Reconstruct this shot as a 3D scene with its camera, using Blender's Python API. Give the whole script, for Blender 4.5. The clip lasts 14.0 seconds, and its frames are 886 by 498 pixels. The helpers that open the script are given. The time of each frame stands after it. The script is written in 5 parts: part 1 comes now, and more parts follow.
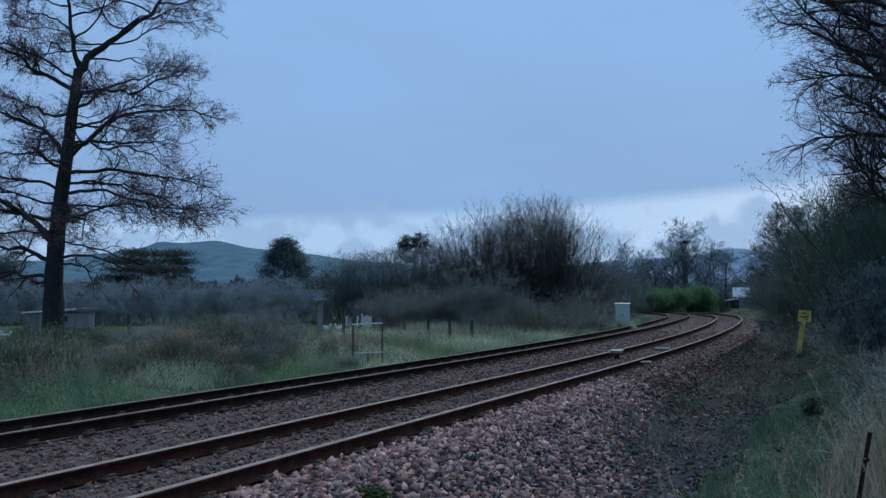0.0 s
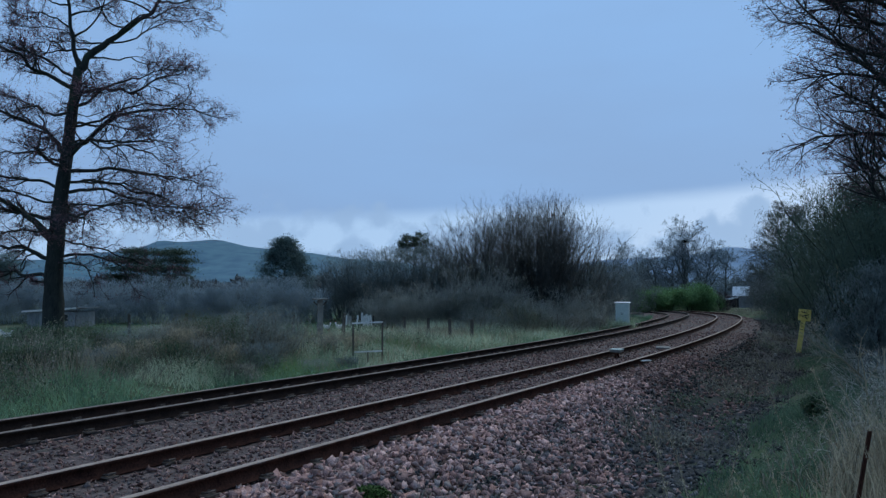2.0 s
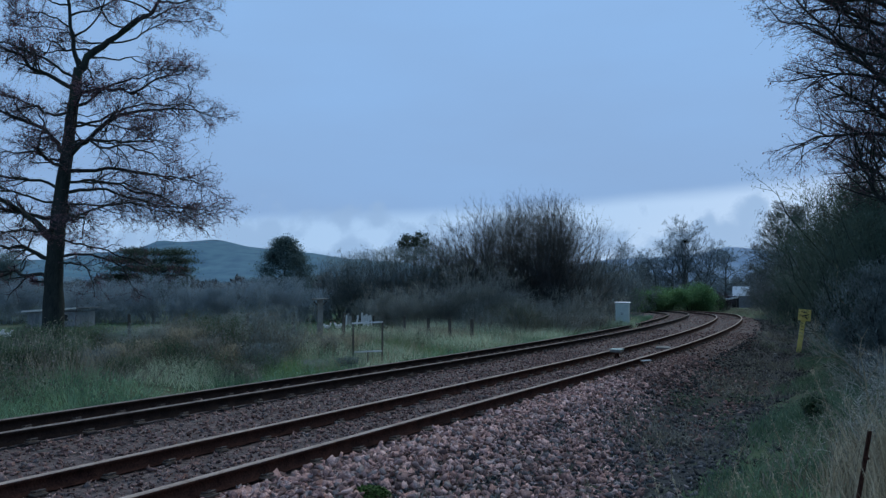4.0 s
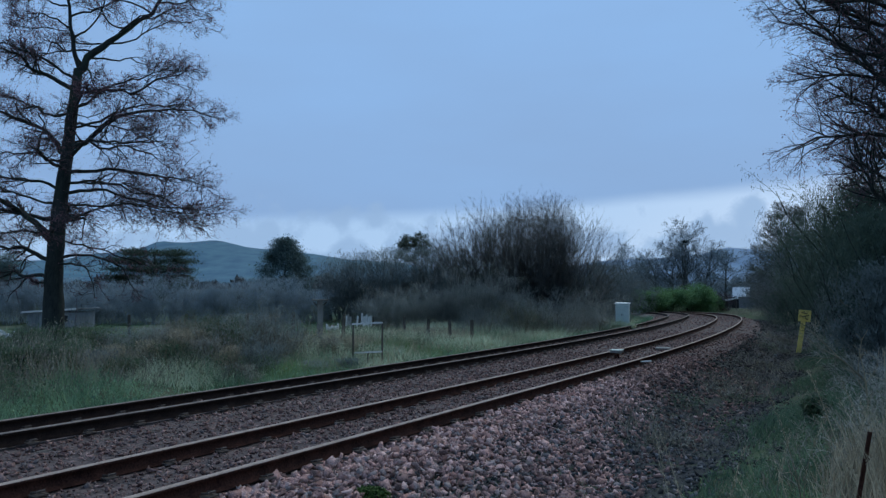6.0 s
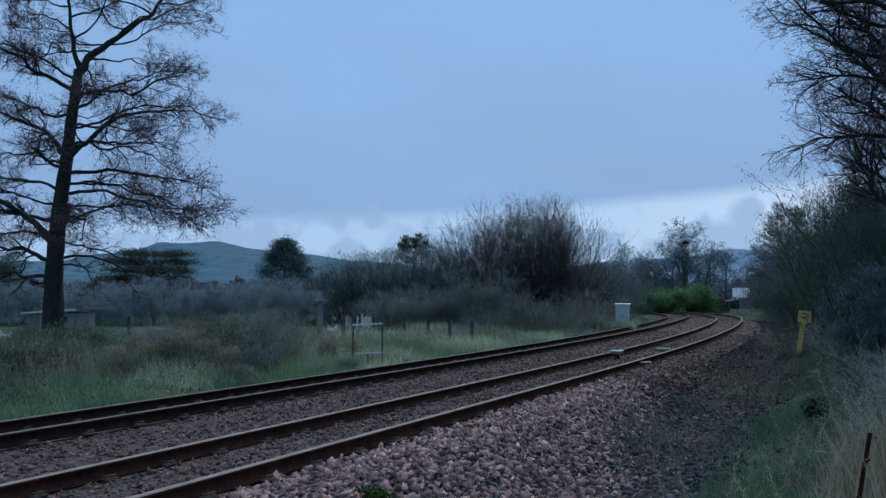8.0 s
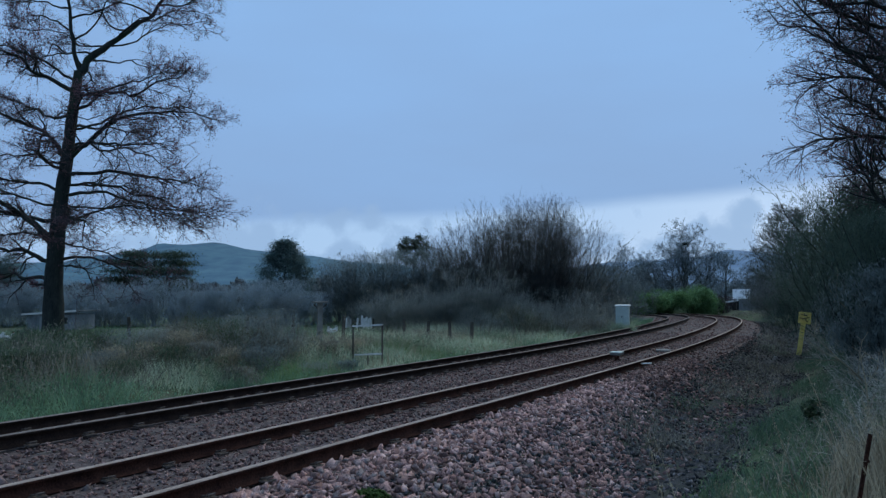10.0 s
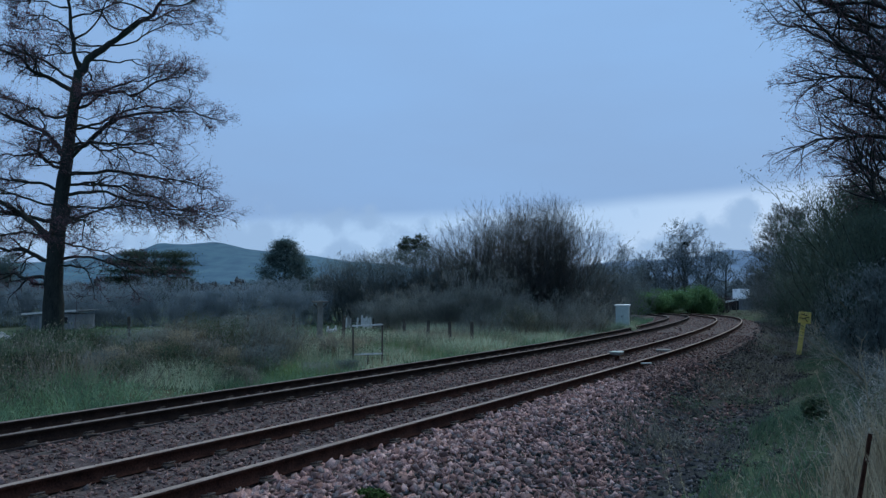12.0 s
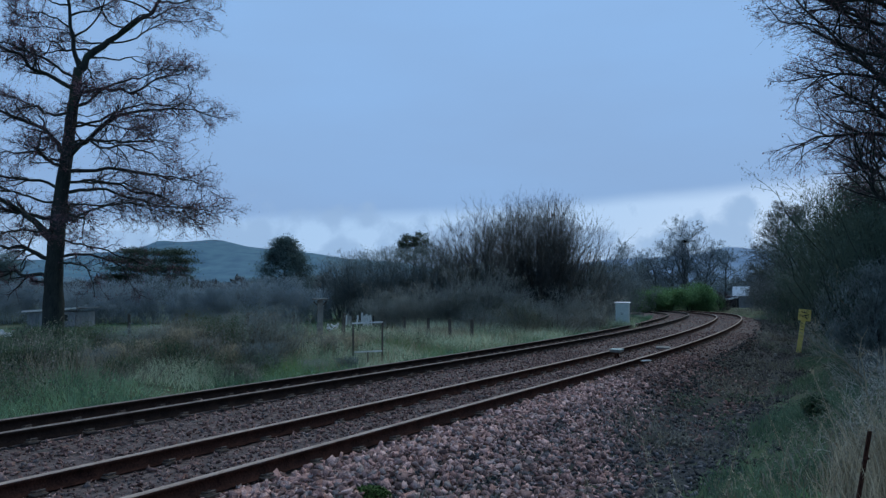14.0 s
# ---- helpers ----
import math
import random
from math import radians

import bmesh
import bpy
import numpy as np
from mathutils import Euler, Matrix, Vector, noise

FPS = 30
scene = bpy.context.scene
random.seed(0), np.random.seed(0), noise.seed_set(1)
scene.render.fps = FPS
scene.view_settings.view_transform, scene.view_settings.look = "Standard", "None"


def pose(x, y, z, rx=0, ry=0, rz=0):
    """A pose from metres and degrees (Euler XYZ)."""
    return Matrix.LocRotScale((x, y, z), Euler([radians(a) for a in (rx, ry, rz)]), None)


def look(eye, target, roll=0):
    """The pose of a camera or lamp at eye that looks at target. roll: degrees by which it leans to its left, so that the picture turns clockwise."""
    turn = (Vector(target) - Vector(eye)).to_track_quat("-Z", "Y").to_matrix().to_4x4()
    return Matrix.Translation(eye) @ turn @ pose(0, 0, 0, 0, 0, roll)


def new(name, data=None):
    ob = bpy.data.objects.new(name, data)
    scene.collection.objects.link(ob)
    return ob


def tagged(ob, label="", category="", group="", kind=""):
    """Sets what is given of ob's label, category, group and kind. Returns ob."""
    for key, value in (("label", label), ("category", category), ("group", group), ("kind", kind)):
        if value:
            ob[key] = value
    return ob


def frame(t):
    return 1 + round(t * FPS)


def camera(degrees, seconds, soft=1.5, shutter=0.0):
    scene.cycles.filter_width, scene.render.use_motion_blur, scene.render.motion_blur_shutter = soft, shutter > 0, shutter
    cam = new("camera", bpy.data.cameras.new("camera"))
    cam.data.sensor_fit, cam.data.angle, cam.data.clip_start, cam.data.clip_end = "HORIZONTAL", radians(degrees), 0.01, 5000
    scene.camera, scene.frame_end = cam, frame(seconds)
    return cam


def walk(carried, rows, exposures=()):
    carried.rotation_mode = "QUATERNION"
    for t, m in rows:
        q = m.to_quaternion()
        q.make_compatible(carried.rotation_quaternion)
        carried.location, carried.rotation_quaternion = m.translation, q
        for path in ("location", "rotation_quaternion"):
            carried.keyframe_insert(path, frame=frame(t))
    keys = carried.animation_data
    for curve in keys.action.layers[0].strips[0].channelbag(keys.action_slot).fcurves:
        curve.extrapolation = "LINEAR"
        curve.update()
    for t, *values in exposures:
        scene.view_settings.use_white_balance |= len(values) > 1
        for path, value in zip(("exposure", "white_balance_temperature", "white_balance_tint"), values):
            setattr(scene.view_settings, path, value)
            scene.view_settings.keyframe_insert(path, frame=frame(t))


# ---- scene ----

# ---- camera: held by hand on the bank, only its tilt trembles ----
EYE = 1.75
FOCAL = 1230.0
cam = camera(2 * math.degrees(math.atan(784 / FOCAL)), 14.0, soft=1.35)
TILT = [(0, 2.2), (0.5, 4.3), (1, 2.5), (1.5, 1.6), (2, 0.4), (2.5, 0.4), (3, -1.3), (3.5, -0.6), (5.5, 1.6), (6, 1.6),
        (6.5, 0), (7, 0.2), (7.5, 1.9), (8, 3.0), (10.5, 6.5), (11, 7.6), (11.5, 6.5), (12, 4.8), (12.5, 3.4),
        (13, 3.3), (13.5, 1.8), (14, 0.4)]
walk(cam, [(t, pose(0, 0, EYE, 90 + math.degrees(math.atan((70.5 + d) / FOCAL)), 0, 0)) for t, d in TILT])

# ---- world: dusk sky, a stratus deck that ends in a clear strip over the horizon ----
SUN_ELEVATION, SUN_TURN = radians(14), radians(28)
world = bpy.data.worlds.new("world")
scene.world = world
world.use_nodes = True
wn, wl = world.node_tree.nodes, world.node_tree.links
wn.clear()


def wnode(kind, **values):
    n = wn.new(kind)
    for key, value in values.items():
        n.inputs[key].default_value = value
    return n


def wmath(op, a, b):
    n = wn.new("ShaderNodeMath")
    n.operation = op
    for i, v in enumerate((a, b)):
        if isinstance(v, (int, float)):
            n.inputs[i].default_value = v
        else:
            wl.new(v, n.inputs[i])
    return n.outputs[0]


sky = wn.new("ShaderNodeTexSky")
sky.sky_type, sky.sun_disc = "NISHITA", False
sky.sun_elevation, sky.sun_rotation, sky.air_density, sky.dust_density, sky.ozone_density = SUN_ELEVATION, SUN_TURN, 1.0, 0.6, 2.5
open_sky = wnode("ShaderNodeBackground", Strength=0.085)
wl.new(sky.outputs[0], open_sky.inputs["Color"])
veil = wnode("ShaderNodeBackground", Color=(0.40, 0.60, 0.89, 1), Strength=1.0)
clear = wn.new("ShaderNodeMixShader")
clear.inputs[0].default_value = 0.94
wl.new(open_sky.outputs[0], clear.inputs[1])
wl.new(veil.outputs[0], clear.inputs[2])
coord = wn.new("ShaderNodeTexCoord")
split = wn.new("ShaderNodeSeparateXYZ")
wl.new(coord.outputs["Generated"], split.inputs[0])
stretch = wn.new("ShaderNodeMapping")
stretch.inputs["Scale"].default_value = (1.2, 1.2, 6.0)
wl.new(coord.outputs["Generated"], stretch.inputs["Vector"])
puffs = wnode("ShaderNodeTexNoise", Scale=2.2, Detail=5.0, Roughness=0.55)
wl.new(stretch.outputs[0], puffs.inputs["Vector"])
edge = wmath("ADD", wmath("MULTIPLY", split.outputs["X"], -0.052), wmath("MULTIPLY", puffs.outputs[0], 0.03))
height_in_sky = wmath("ADD", split.outputs["Z"], edge)
deck = wn.new("ShaderNodeMapRange")
deck.interpolation_type = "SMOOTHSTEP"
deck.inputs["From Min"].default_value, deck.inputs["From Max"].default_value = 0.112, 0.140
deck.inputs["To Max"].default_value = 0.93
wl.new(height_in_sky, deck.inputs["Value"])
lumps = wn.new("ShaderNodeMapping")
lumps.inputs["Scale"].default_value = (1.0, 1.0, 3.5)
wl.new(coord.outputs["Generated"], lumps.inputs["Vector"])
soft_noise = wnode("ShaderNodeTexNoise", Scale=3.0, Detail=4.0, Roughness=0.5)
wl.new(lumps.outputs[0], soft_noise.inputs["Vector"])
tone = wmath("ADD", wmath("MULTIPLY", split.outputs["Z"], 1.6), wmath("MULTIPLY", soft_noise.outputs[0], 0.6))
deck_colour = wn.new("ShaderNodeValToRGB")
deck_colour.color_ramp.elements[0].position, deck_colour.color_ramp.elements[0].color = 0.42, (0.245, 0.400, 0.670, 1)
deck_colour.color_ramp.elements[1].position, deck_colour.color_ramp.elements[1].color = 0.95, (0.262, 0.468, 0.810, 1)
wl.new(tone, deck_colour.inputs[0])
# the evening side of the sky is the brighter one
cloud = wnode("ShaderNodeBackground", Strength=1.0)
wl.new(deck_colour.outputs[0], cloud.inputs["Color"])
wl.new(wmath("ADD", wmath("MULTIPLY", split.outputs["Y"], 0.12), 0.89), cloud.inputs["Strength"])
both = wn.new("ShaderNodeMixShader")
wl.new(deck.outputs[0], both.inputs[0])
wl.new(clear.outputs[0], both.inputs[1])
wl.new(cloud.outputs[0], both.inputs[2])
out = wn.new("ShaderNodeOutputWorld")
wl.new(both.outputs[0], out.inputs[0])

sun = new("sun", bpy.data.lights.new("sun", "SUN"))
sun.data.energy, sun.data.angle, sun.data.color = 1.35, radians(50), (0.93, 0.94, 0.82)
sun.matrix_world = look((0, 0, 60), Vector((0, 0, 60)) - Vector((math.sin(SUN_TURN), math.cos(SUN_TURN), 1.1)))
scene.view_settings.exposure = 0.0


# ---- materials ----
def material(name, dark, light, scale=8.0, rough=0.85, bump=0.3, fine=6.0, metal=0.0, vary=0.0, stretch_z=1.0, accent=None, accent_at=0.62, specular=0.3, thin=0.0):
    """Two scales of noise between two colours, relief from the finer one, a per-piece shift of tone, patches of an accent colour; thin: the share of light that a leaf or blade lets through."""
    m = bpy.data.materials.new(name)
    m.use_nodes = True
    n, l = m.node_tree.nodes, m.node_tree.links
    p = n["Principled BSDF"]
    p.inputs["Roughness"].default_value, p.inputs["Metallic"].default_value = rough, metal
    p.inputs["Specular IOR Level"].default_value = specular
    tc, mp = n.new("ShaderNodeTexCoord"), n.new("ShaderNodeMapping")
    mp.inputs["Scale"].default_value = (1, 1, stretch_z)
    l.new(tc.outputs["Object"], mp.inputs["Vector"])
    big, small = n.new("ShaderNodeTexNoise"), n.new("ShaderNodeTexNoise")
    for t, s, d in ((big, scale, 3.0), (small, scale * fine, 5.0)):
        t.inputs["Scale"].default_value, t.inputs["Detail"].default_value = s, d
        l.new(mp.outputs[0], t.inputs["Vector"])
    add = n.new("ShaderNodeMath")
    add.operation = "MULTIPLY_ADD"
    add.inputs[1].default_value = 0.5
    half = n.new("ShaderNodeMath")
    half.operation = "MULTIPLY"
    half.inputs[1].default_value = 0.5
    l.new(big.outputs[0], half.inputs[0])
    l.new(small.outputs[0], add.inputs[0])
    l.new(half.outputs[0], add.inputs[2])
    value = add.outputs[0]
    if vary:
        geo = n.new("ShaderNodeNewGeometry")
        info = n.new("ShaderNodeObjectInfo")
        both_random = n.new("ShaderNodeMath")
        both_random.operation = "ADD"
        l.new(geo.outputs["Random Per Island"], both_random.inputs[0])
        l.new(info.outputs["Random"], both_random.inputs[1])
        wrap = n.new("ShaderNodeMath")
        wrap.operation = "FRACT"
        l.new(both_random.outputs[0], wrap.inputs[0])
        shift = n.new("ShaderNodeMath")
        shift.operation = "MULTIPLY_ADD"
        shift.inputs[1].default_value = vary
        centre = n.new("ShaderNodeMath")
        centre.operation = "SUBTRACT"
        centre.inputs[1].default_value = vary / 2
        l.new(wrap.outputs[0], shift.inputs[0])
        l.new(value, shift.inputs[2])
        l.new(shift.outputs[0], centre.inputs[0])
        value = centre.outputs[0]
    ramp = n.new("ShaderNodeValToRGB")
    e = ramp.color_ramp.elements
    e[0].position, e[0].color, e[1].position, e[1].color = 0.36, (*dark, 1), 0.64, (*light, 1)
    l.new(value, ramp.inputs[0])
    colour = ramp.outputs[0]
    if accent:
        spots = n.new("ShaderNodeTexNoise")
        spots.inputs["Scale"].default_value, spots.inputs["Detail"].default_value = scale * 0.45, 4.0
        l.new(mp.outputs[0], spots.inputs["Vector"])
        rng_node = n.new("ShaderNodeMapRange")
        rng_node.inputs["From Min"].default_value, rng_node.inputs["From Max"].default_value = accent_at - 0.06, accent_at + 0.06
        l.new(spots.outputs[0], rng_node.inputs["Value"])
        mix = n.new("ShaderNodeMix")
        mix.data_type = "RGBA"
        l.new(rng_node.outputs[0], mix.inputs["Factor"])
        l.new(colour, mix.inputs["A"])
        mix.inputs["B"].default_value = (*accent, 1)
        colour = mix.outputs["Result"]
    l.new(colour, p.inputs["Base Color"])
    if thin:
        through_leaf, blend = n.new("ShaderNodeBsdfTranslucent"), n.new("ShaderNodeMixShader")
        l.new(colour, through_leaf.inputs["Color"])
        blend.inputs[0].default_value = thin
        l.new(p.outputs[0], blend.inputs[1])
        l.new(through_leaf.outputs[0], blend.inputs[2])
        l.new(blend.outputs[0], n["Material Output"].inputs["Surface"])
    if bump:
        b = n.new("ShaderNodeBump")
        b.inputs["Strength"].default_value, b.inputs["Distance"].default_value = bump, 0.02
        l.new(small.outputs[0], b.inputs["Height"])
        l.new(b.outputs[0], p.inputs["Normal"])
    return m


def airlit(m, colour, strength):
    """Distance: the haze of lit air before a far backdrop, put in as a glow."""
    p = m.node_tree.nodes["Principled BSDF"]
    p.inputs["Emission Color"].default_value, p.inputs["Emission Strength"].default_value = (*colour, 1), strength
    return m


def stone_material(name, tones, gain=1.0, tint=(1.13, 0.96, 0.93)):
    """Broken stone: each piece takes one of several tones, with a speckle over it."""
    m = material(name, (0.35, 0.35, 0.35), (1, 1, 1), 14, 0.92, 0.4, 5)
    n, l = m.node_tree.nodes, m.node_tree.links
    geo, pick, mul = n.new("ShaderNodeNewGeometry"), n.new("ShaderNodeValToRGB"), n.new("ShaderNodeMix")
    e = pick.color_ramp.elements
    pick.color_ramp.interpolation = "CONSTANT"
    while len(e) < len(tones):
        e.new(0.5)
    for k, c in enumerate(tones):
        e[k].position, e[k].color = k / len(tones), (c[0] * gain * tint[0], c[1] * gain * tint[1], c[2] * gain * tint[2], 1)
    info, add, wrap = n.new("ShaderNodeObjectInfo"), n.new("ShaderNodeMath"), n.new("ShaderNodeMath")
    add.operation, wrap.operation = "ADD", "FRACT"
    l.new(geo.outputs["Random Per Island"], add.inputs[0])
    l.new(info.outputs["Random"], add.inputs[1])
    l.new(add.outputs[0], wrap.inputs[0])
    l.new(wrap.outputs[0], pick.inputs[0])
    mul.data_type, mul.blend_type = "RGBA", "MULTIPLY"
    mul.inputs["Factor"].default_value = 1.0
    speckle = n["Principled BSDF"].inputs["Base Color"].links[0].from_socket
    l.new(pick.outputs[0], mul.inputs["A"])
    l.new(speckle, mul.inputs["B"])
    l.new(mul.outputs["Result"], n["Principled BSDF"].inputs["Base Color"])
    return m


GRANITE = [(0.16, 0.115, 0.105), (0.33, 0.235, 0.215), (0.24, 0.175, 0.165), (0.44, 0.33, 0.305), (0.28, 0.185, 0.165), (0.20, 0.195, 0.195),
           (0.37, 0.265, 0.24), (0.11, 0.08, 0.075), (0.31, 0.26, 0.245), (0.45, 0.36, 0.335), (0.27, 0.19, 0.175), (0.22, 0.145, 0.13)]
CINDER = [(0.05, 0.052, 0.052), (0.11, 0.11, 0.108), (0.075, 0.065, 0.06), (0.16, 0.155, 0.155), (0.06, 0.065, 0.068), (0.20, 0.17, 0.16), (0.045, 0.05, 0.045)]
STONE = stone_material("ballast_stone", GRANITE, 1.65)
STONE_DIRTY = stone_material("dirty_ballast_stone", GRANITE, 0.82)
STONE_GREY = stone_material("grey_cess_stone", CINDER, 1.35, (0.98, 1.0, 1.06))
STONE_DARK = stone_material("cess_stone", CINDER, 0.72, (0.98, 1.0, 1.06))
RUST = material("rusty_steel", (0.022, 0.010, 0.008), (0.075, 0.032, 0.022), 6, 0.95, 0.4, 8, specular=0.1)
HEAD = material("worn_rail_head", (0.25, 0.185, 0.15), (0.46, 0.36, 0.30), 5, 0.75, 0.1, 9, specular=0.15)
# the track beside the verge has darker rail sides
RUST_DARK = material("darker_rail_steel", (0.012, 0.008, 0.007), (0.036, 0.022, 0.017), 6, 0.95, 0.4, 8, specular=0.1)
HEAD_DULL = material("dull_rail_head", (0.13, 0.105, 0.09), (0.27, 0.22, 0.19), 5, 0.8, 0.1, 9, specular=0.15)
GRIMY = material("grimy_concrete", (0.05, 0.042, 0.036), (0.14, 0.115, 0.10), 5, 0.9, 0.3, 6)
CONCRETE = material("weathered_concrete", (0.12, 0.115, 0.105), (0.27, 0.26, 0.24), 5, 0.9, 0.3, 6)
BARK = material("dark_bark", (0.012, 0.016, 0.016), (0.038, 0.045, 0.042), 5, 0.95, 0.7, 5, stretch_z=0.25, accent=(0.026, 0.042, 0.028), accent_at=0.6)
TWIG = material("twig", (0.040, 0.032, 0.040), (0.105, 0.082, 0.095), 3, 0.9, 0.0, 6, vary=0.3)
TWIG_GREY = material("grey_twig", (0.080, 0.096, 0.096), (0.185, 0.205, 0.198), 1.0, 0.9, 0.0, 6, vary=0.15, thin=0.4)
TWIG_PALE = material("pale_twig", (0.10, 0.094, 0.070), (0.26, 0.232, 0.17), 3, 0.9, 0.0, 6, vary=0.3)
BANK_TWIG = material("bank_twig", (0.105, 0.142, 0.145), (0.225, 0.272, 0.260), 0.7, 0.9, 0.0, 6, vary=0.12, thin=0.45)
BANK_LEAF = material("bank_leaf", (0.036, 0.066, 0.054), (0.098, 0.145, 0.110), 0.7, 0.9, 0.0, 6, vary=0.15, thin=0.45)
FRONT_TWIG = material("front_twig", (0.195, 0.225, 0.215), (0.395, 0.410, 0.372), 0.5, 0.9, 0.0, 6, vary=0.08, thin=0.5)
DEAD_STEM = material("bleached_bramble_stem", (0.26, 0.255, 0.225), (0.52, 0.50, 0.44), 1.5, 0.9, 0.0, 6, vary=0.3)
WILLOW = material("willow_twig", (0.064, 0.078, 0.082), (0.168, 0.162, 0.150), 0.8, 0.9, 0.0, 6, vary=0.15, thin=0.45)
HEDGE_TWIG = material("hedge_twig", (0.100, 0.134, 0.140), (0.215, 0.255, 0.252), 0.35, 0.9, 0.0, 6, vary=0.06, thin=0.5)
CATKIN = material("catkin", (0.10, 0.046, 0.060), (0.28, 0.14, 0.17), 3, 0.9, 0.0, 6, vary=0.4, thin=0.4)
NEEDLE = material("pine_needles", (0.028, 0.050, 0.040), (0.075, 0.112, 0.080), 0.8, 0.8, 0.0, 6, vary=0.15, thin=0.4)
# twigs of scrub and distant trees, with bluish haze painted into their colour
SCRUB_TWIG = material("hazed_twig", (0.150, 0.208, 0.242), (0.320, 0.395, 0.430), 0.25, 0.9, 0.0, 6, vary=0.05, thin=0.5)
# paler teal needles: haze put into the colour of the field conifers
NEEDLE_HAZY = material("hazy_needles", (0.070, 0.122, 0.125), (0.150, 0.215, 0.205), 0.6, 0.9, 0.0, 6, vary=0.10, thin=0.45)
BLEACHED = material("bleached_timber", (0.50, 0.51, 0.50), (0.72, 0.73, 0.71), 8, 0.85, 0.3, 6)
LEAF = material("bramble_leaf", (0.034, 0.068, 0.042), (0.110, 0.180, 0.092), 1.0, 0.6, 0.0, 6, vary=0.25, thin=0.4)
SHED = material("grey_boarding", (0.13, 0.15, 0.165), (0.25, 0.27, 0.285), 4, 0.9, 0.3, 6, stretch_z=0.2)
LAUREL = material("evergreen_leaf", (0.085, 0.165, 0.075), (0.20, 0.36, 0.16), 0.9, 0.9, 0.0, 6, vary=0.2, specular=0.1, thin=0.4)
MEADOW = material("pale_meadow_grass", (0.32, 0.40, 0.28), (0.66, 0.74, 0.54), 0.35, 0.8, 0.0, 6, vary=0.15, thin=0.45)
GRASS = material("green_grass", (0.072, 0.155, 0.096), (0.27, 0.435, 0.255), 0.5, 0.7, 0.0, 5, vary=0.18, thin=0.4)
FRESH = material("fresh_grass", (0.085, 0.165, 0.068), (0.26, 0.39, 0.17), 0.6, 0.7, 0.0, 5, vary=0.2, thin=0.4)
BANK_GREEN = material("olive_grass", (0.052, 0.104, 0.068), (0.170, 0.262, 0.160), 0.6, 0.8, 0.0, 6, vary=0.2, thin=0.4)
CLIP_STEEL = material("dusty_clip", (0.050, 0.038, 0.032), (0.125, 0.098, 0.082), 20, 0.8, 0.2, 5)
STRAW = material("dry_grass", (0.17, 0.145, 0.10), (0.52, 0.46, 0.33), 0.7, 0.8, 0.0, 5, vary=0.25, thin=0.35)
WEED = material("dead_weed", (0.085, 0.090, 0.076), (0.37, 0.355, 0.29), 0.5, 0.9, 0.0, 5, vary=0.18, thin=0.4)
MOSS = material("moss", (0.03, 0.06, 0.015), (0.08, 0.14, 0.03), 20, 0.95, 0.6, 5)
WOOD = material("weathered_wood", (0.045, 0.04, 0.034), (0.13, 0.115, 0.10), 8, 0.9, 0.4, 6, stretch_z=0.2)
PALE_WOOD = material("pale_timber", (0.18, 0.18, 0.17), (0.40, 0.39, 0.37), 8, 0.85, 0.3, 6)
YELLOW = material("yellow_paint", (0.74, 0.54, 0.12), (0.92, 0.74, 0.26), 7, 0.6, 0.15, 6, accent=(0.32, 0.21, 0.06), accent_at=0.60)
BLACK = material("black_paint", (0.012, 0.012, 0.012), (0.03, 0.03, 0.03), 12, 0.6, 0.1)
GREY_PAINT = material("grey_paint", (0.37, 0.46, 0.43), (0.50, 0.59, 0.56), 4, 0.6, 0.1, 8)
WHITE = material("white_paint", (0.62, 0.63, 0.63), (0.80, 0.81, 0.81), 4, 0.6, 0.1, 8)
# the far hills carry painted haze: bluish base colours and an added glow
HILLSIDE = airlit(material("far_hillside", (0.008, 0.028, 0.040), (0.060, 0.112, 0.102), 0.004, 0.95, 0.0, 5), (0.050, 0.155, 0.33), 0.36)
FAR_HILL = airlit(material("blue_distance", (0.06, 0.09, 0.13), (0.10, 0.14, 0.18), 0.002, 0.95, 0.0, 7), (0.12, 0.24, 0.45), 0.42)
NEAR_WOOD = material("bare_woodland", (0.06, 0.07, 0.072), (0.14, 0.155, 0.15), 0.05, 0.95, 0.0, 9, vary=0.3)
# a faint bluish glow stands in for haze over the far woods
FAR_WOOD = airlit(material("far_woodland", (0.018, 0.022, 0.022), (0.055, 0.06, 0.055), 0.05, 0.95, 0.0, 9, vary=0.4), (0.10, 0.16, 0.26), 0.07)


# ---- mesh tools ----
def mesh_of(name, verts, faces, mats, smooth=False, mat_index=None):
    """A mesh from an array of places and arrays of faces of equal size."""
    me = bpy.data.meshes.new(name)
    verts = np.asarray(verts, np.float32)
    groups = [np.asarray(f, np.int32) for f in faces if len(f)]
    sizes = np.concatenate([np.full(len(g), g.shape[1], np.int32) for g in groups])
    flat = np.concatenate([g.ravel() for g in groups])
    me.vertices.add(len(verts))
    me.vertices.foreach_set("co", verts.ravel())
    me.loops.add(len(flat))
    me.loops.foreach_set("vertex_index", flat)
    me.polygons.add(len(sizes))
    starts = np.zeros(len(sizes), np.int32)
    starts[1:] = np.cumsum(sizes)[:-1]
    me.polygons.foreach_set("loop_start", starts)
    if smooth:
        me.polygons.foreach_set("use_smooth", np.ones(len(sizes), bool))
    for m in (mats if isinstance(mats, (list, tuple)) else [mats]):
        me.materials.append(m)
    if mat_index is not None:
        me.polygons.foreach_set("material_index", np.asarray(mat_index, np.int32))
    me.update(calc_edges=True)
    me.validate()
    return me


def piece(name, me, parent=None, label="", at=None):
    ob = new(name, me)
    if at is not None:
        ob.matrix_basis = at
    if parent is not None:
        ob.parent = parent
    if label:
        ob["label"] = label
    return ob


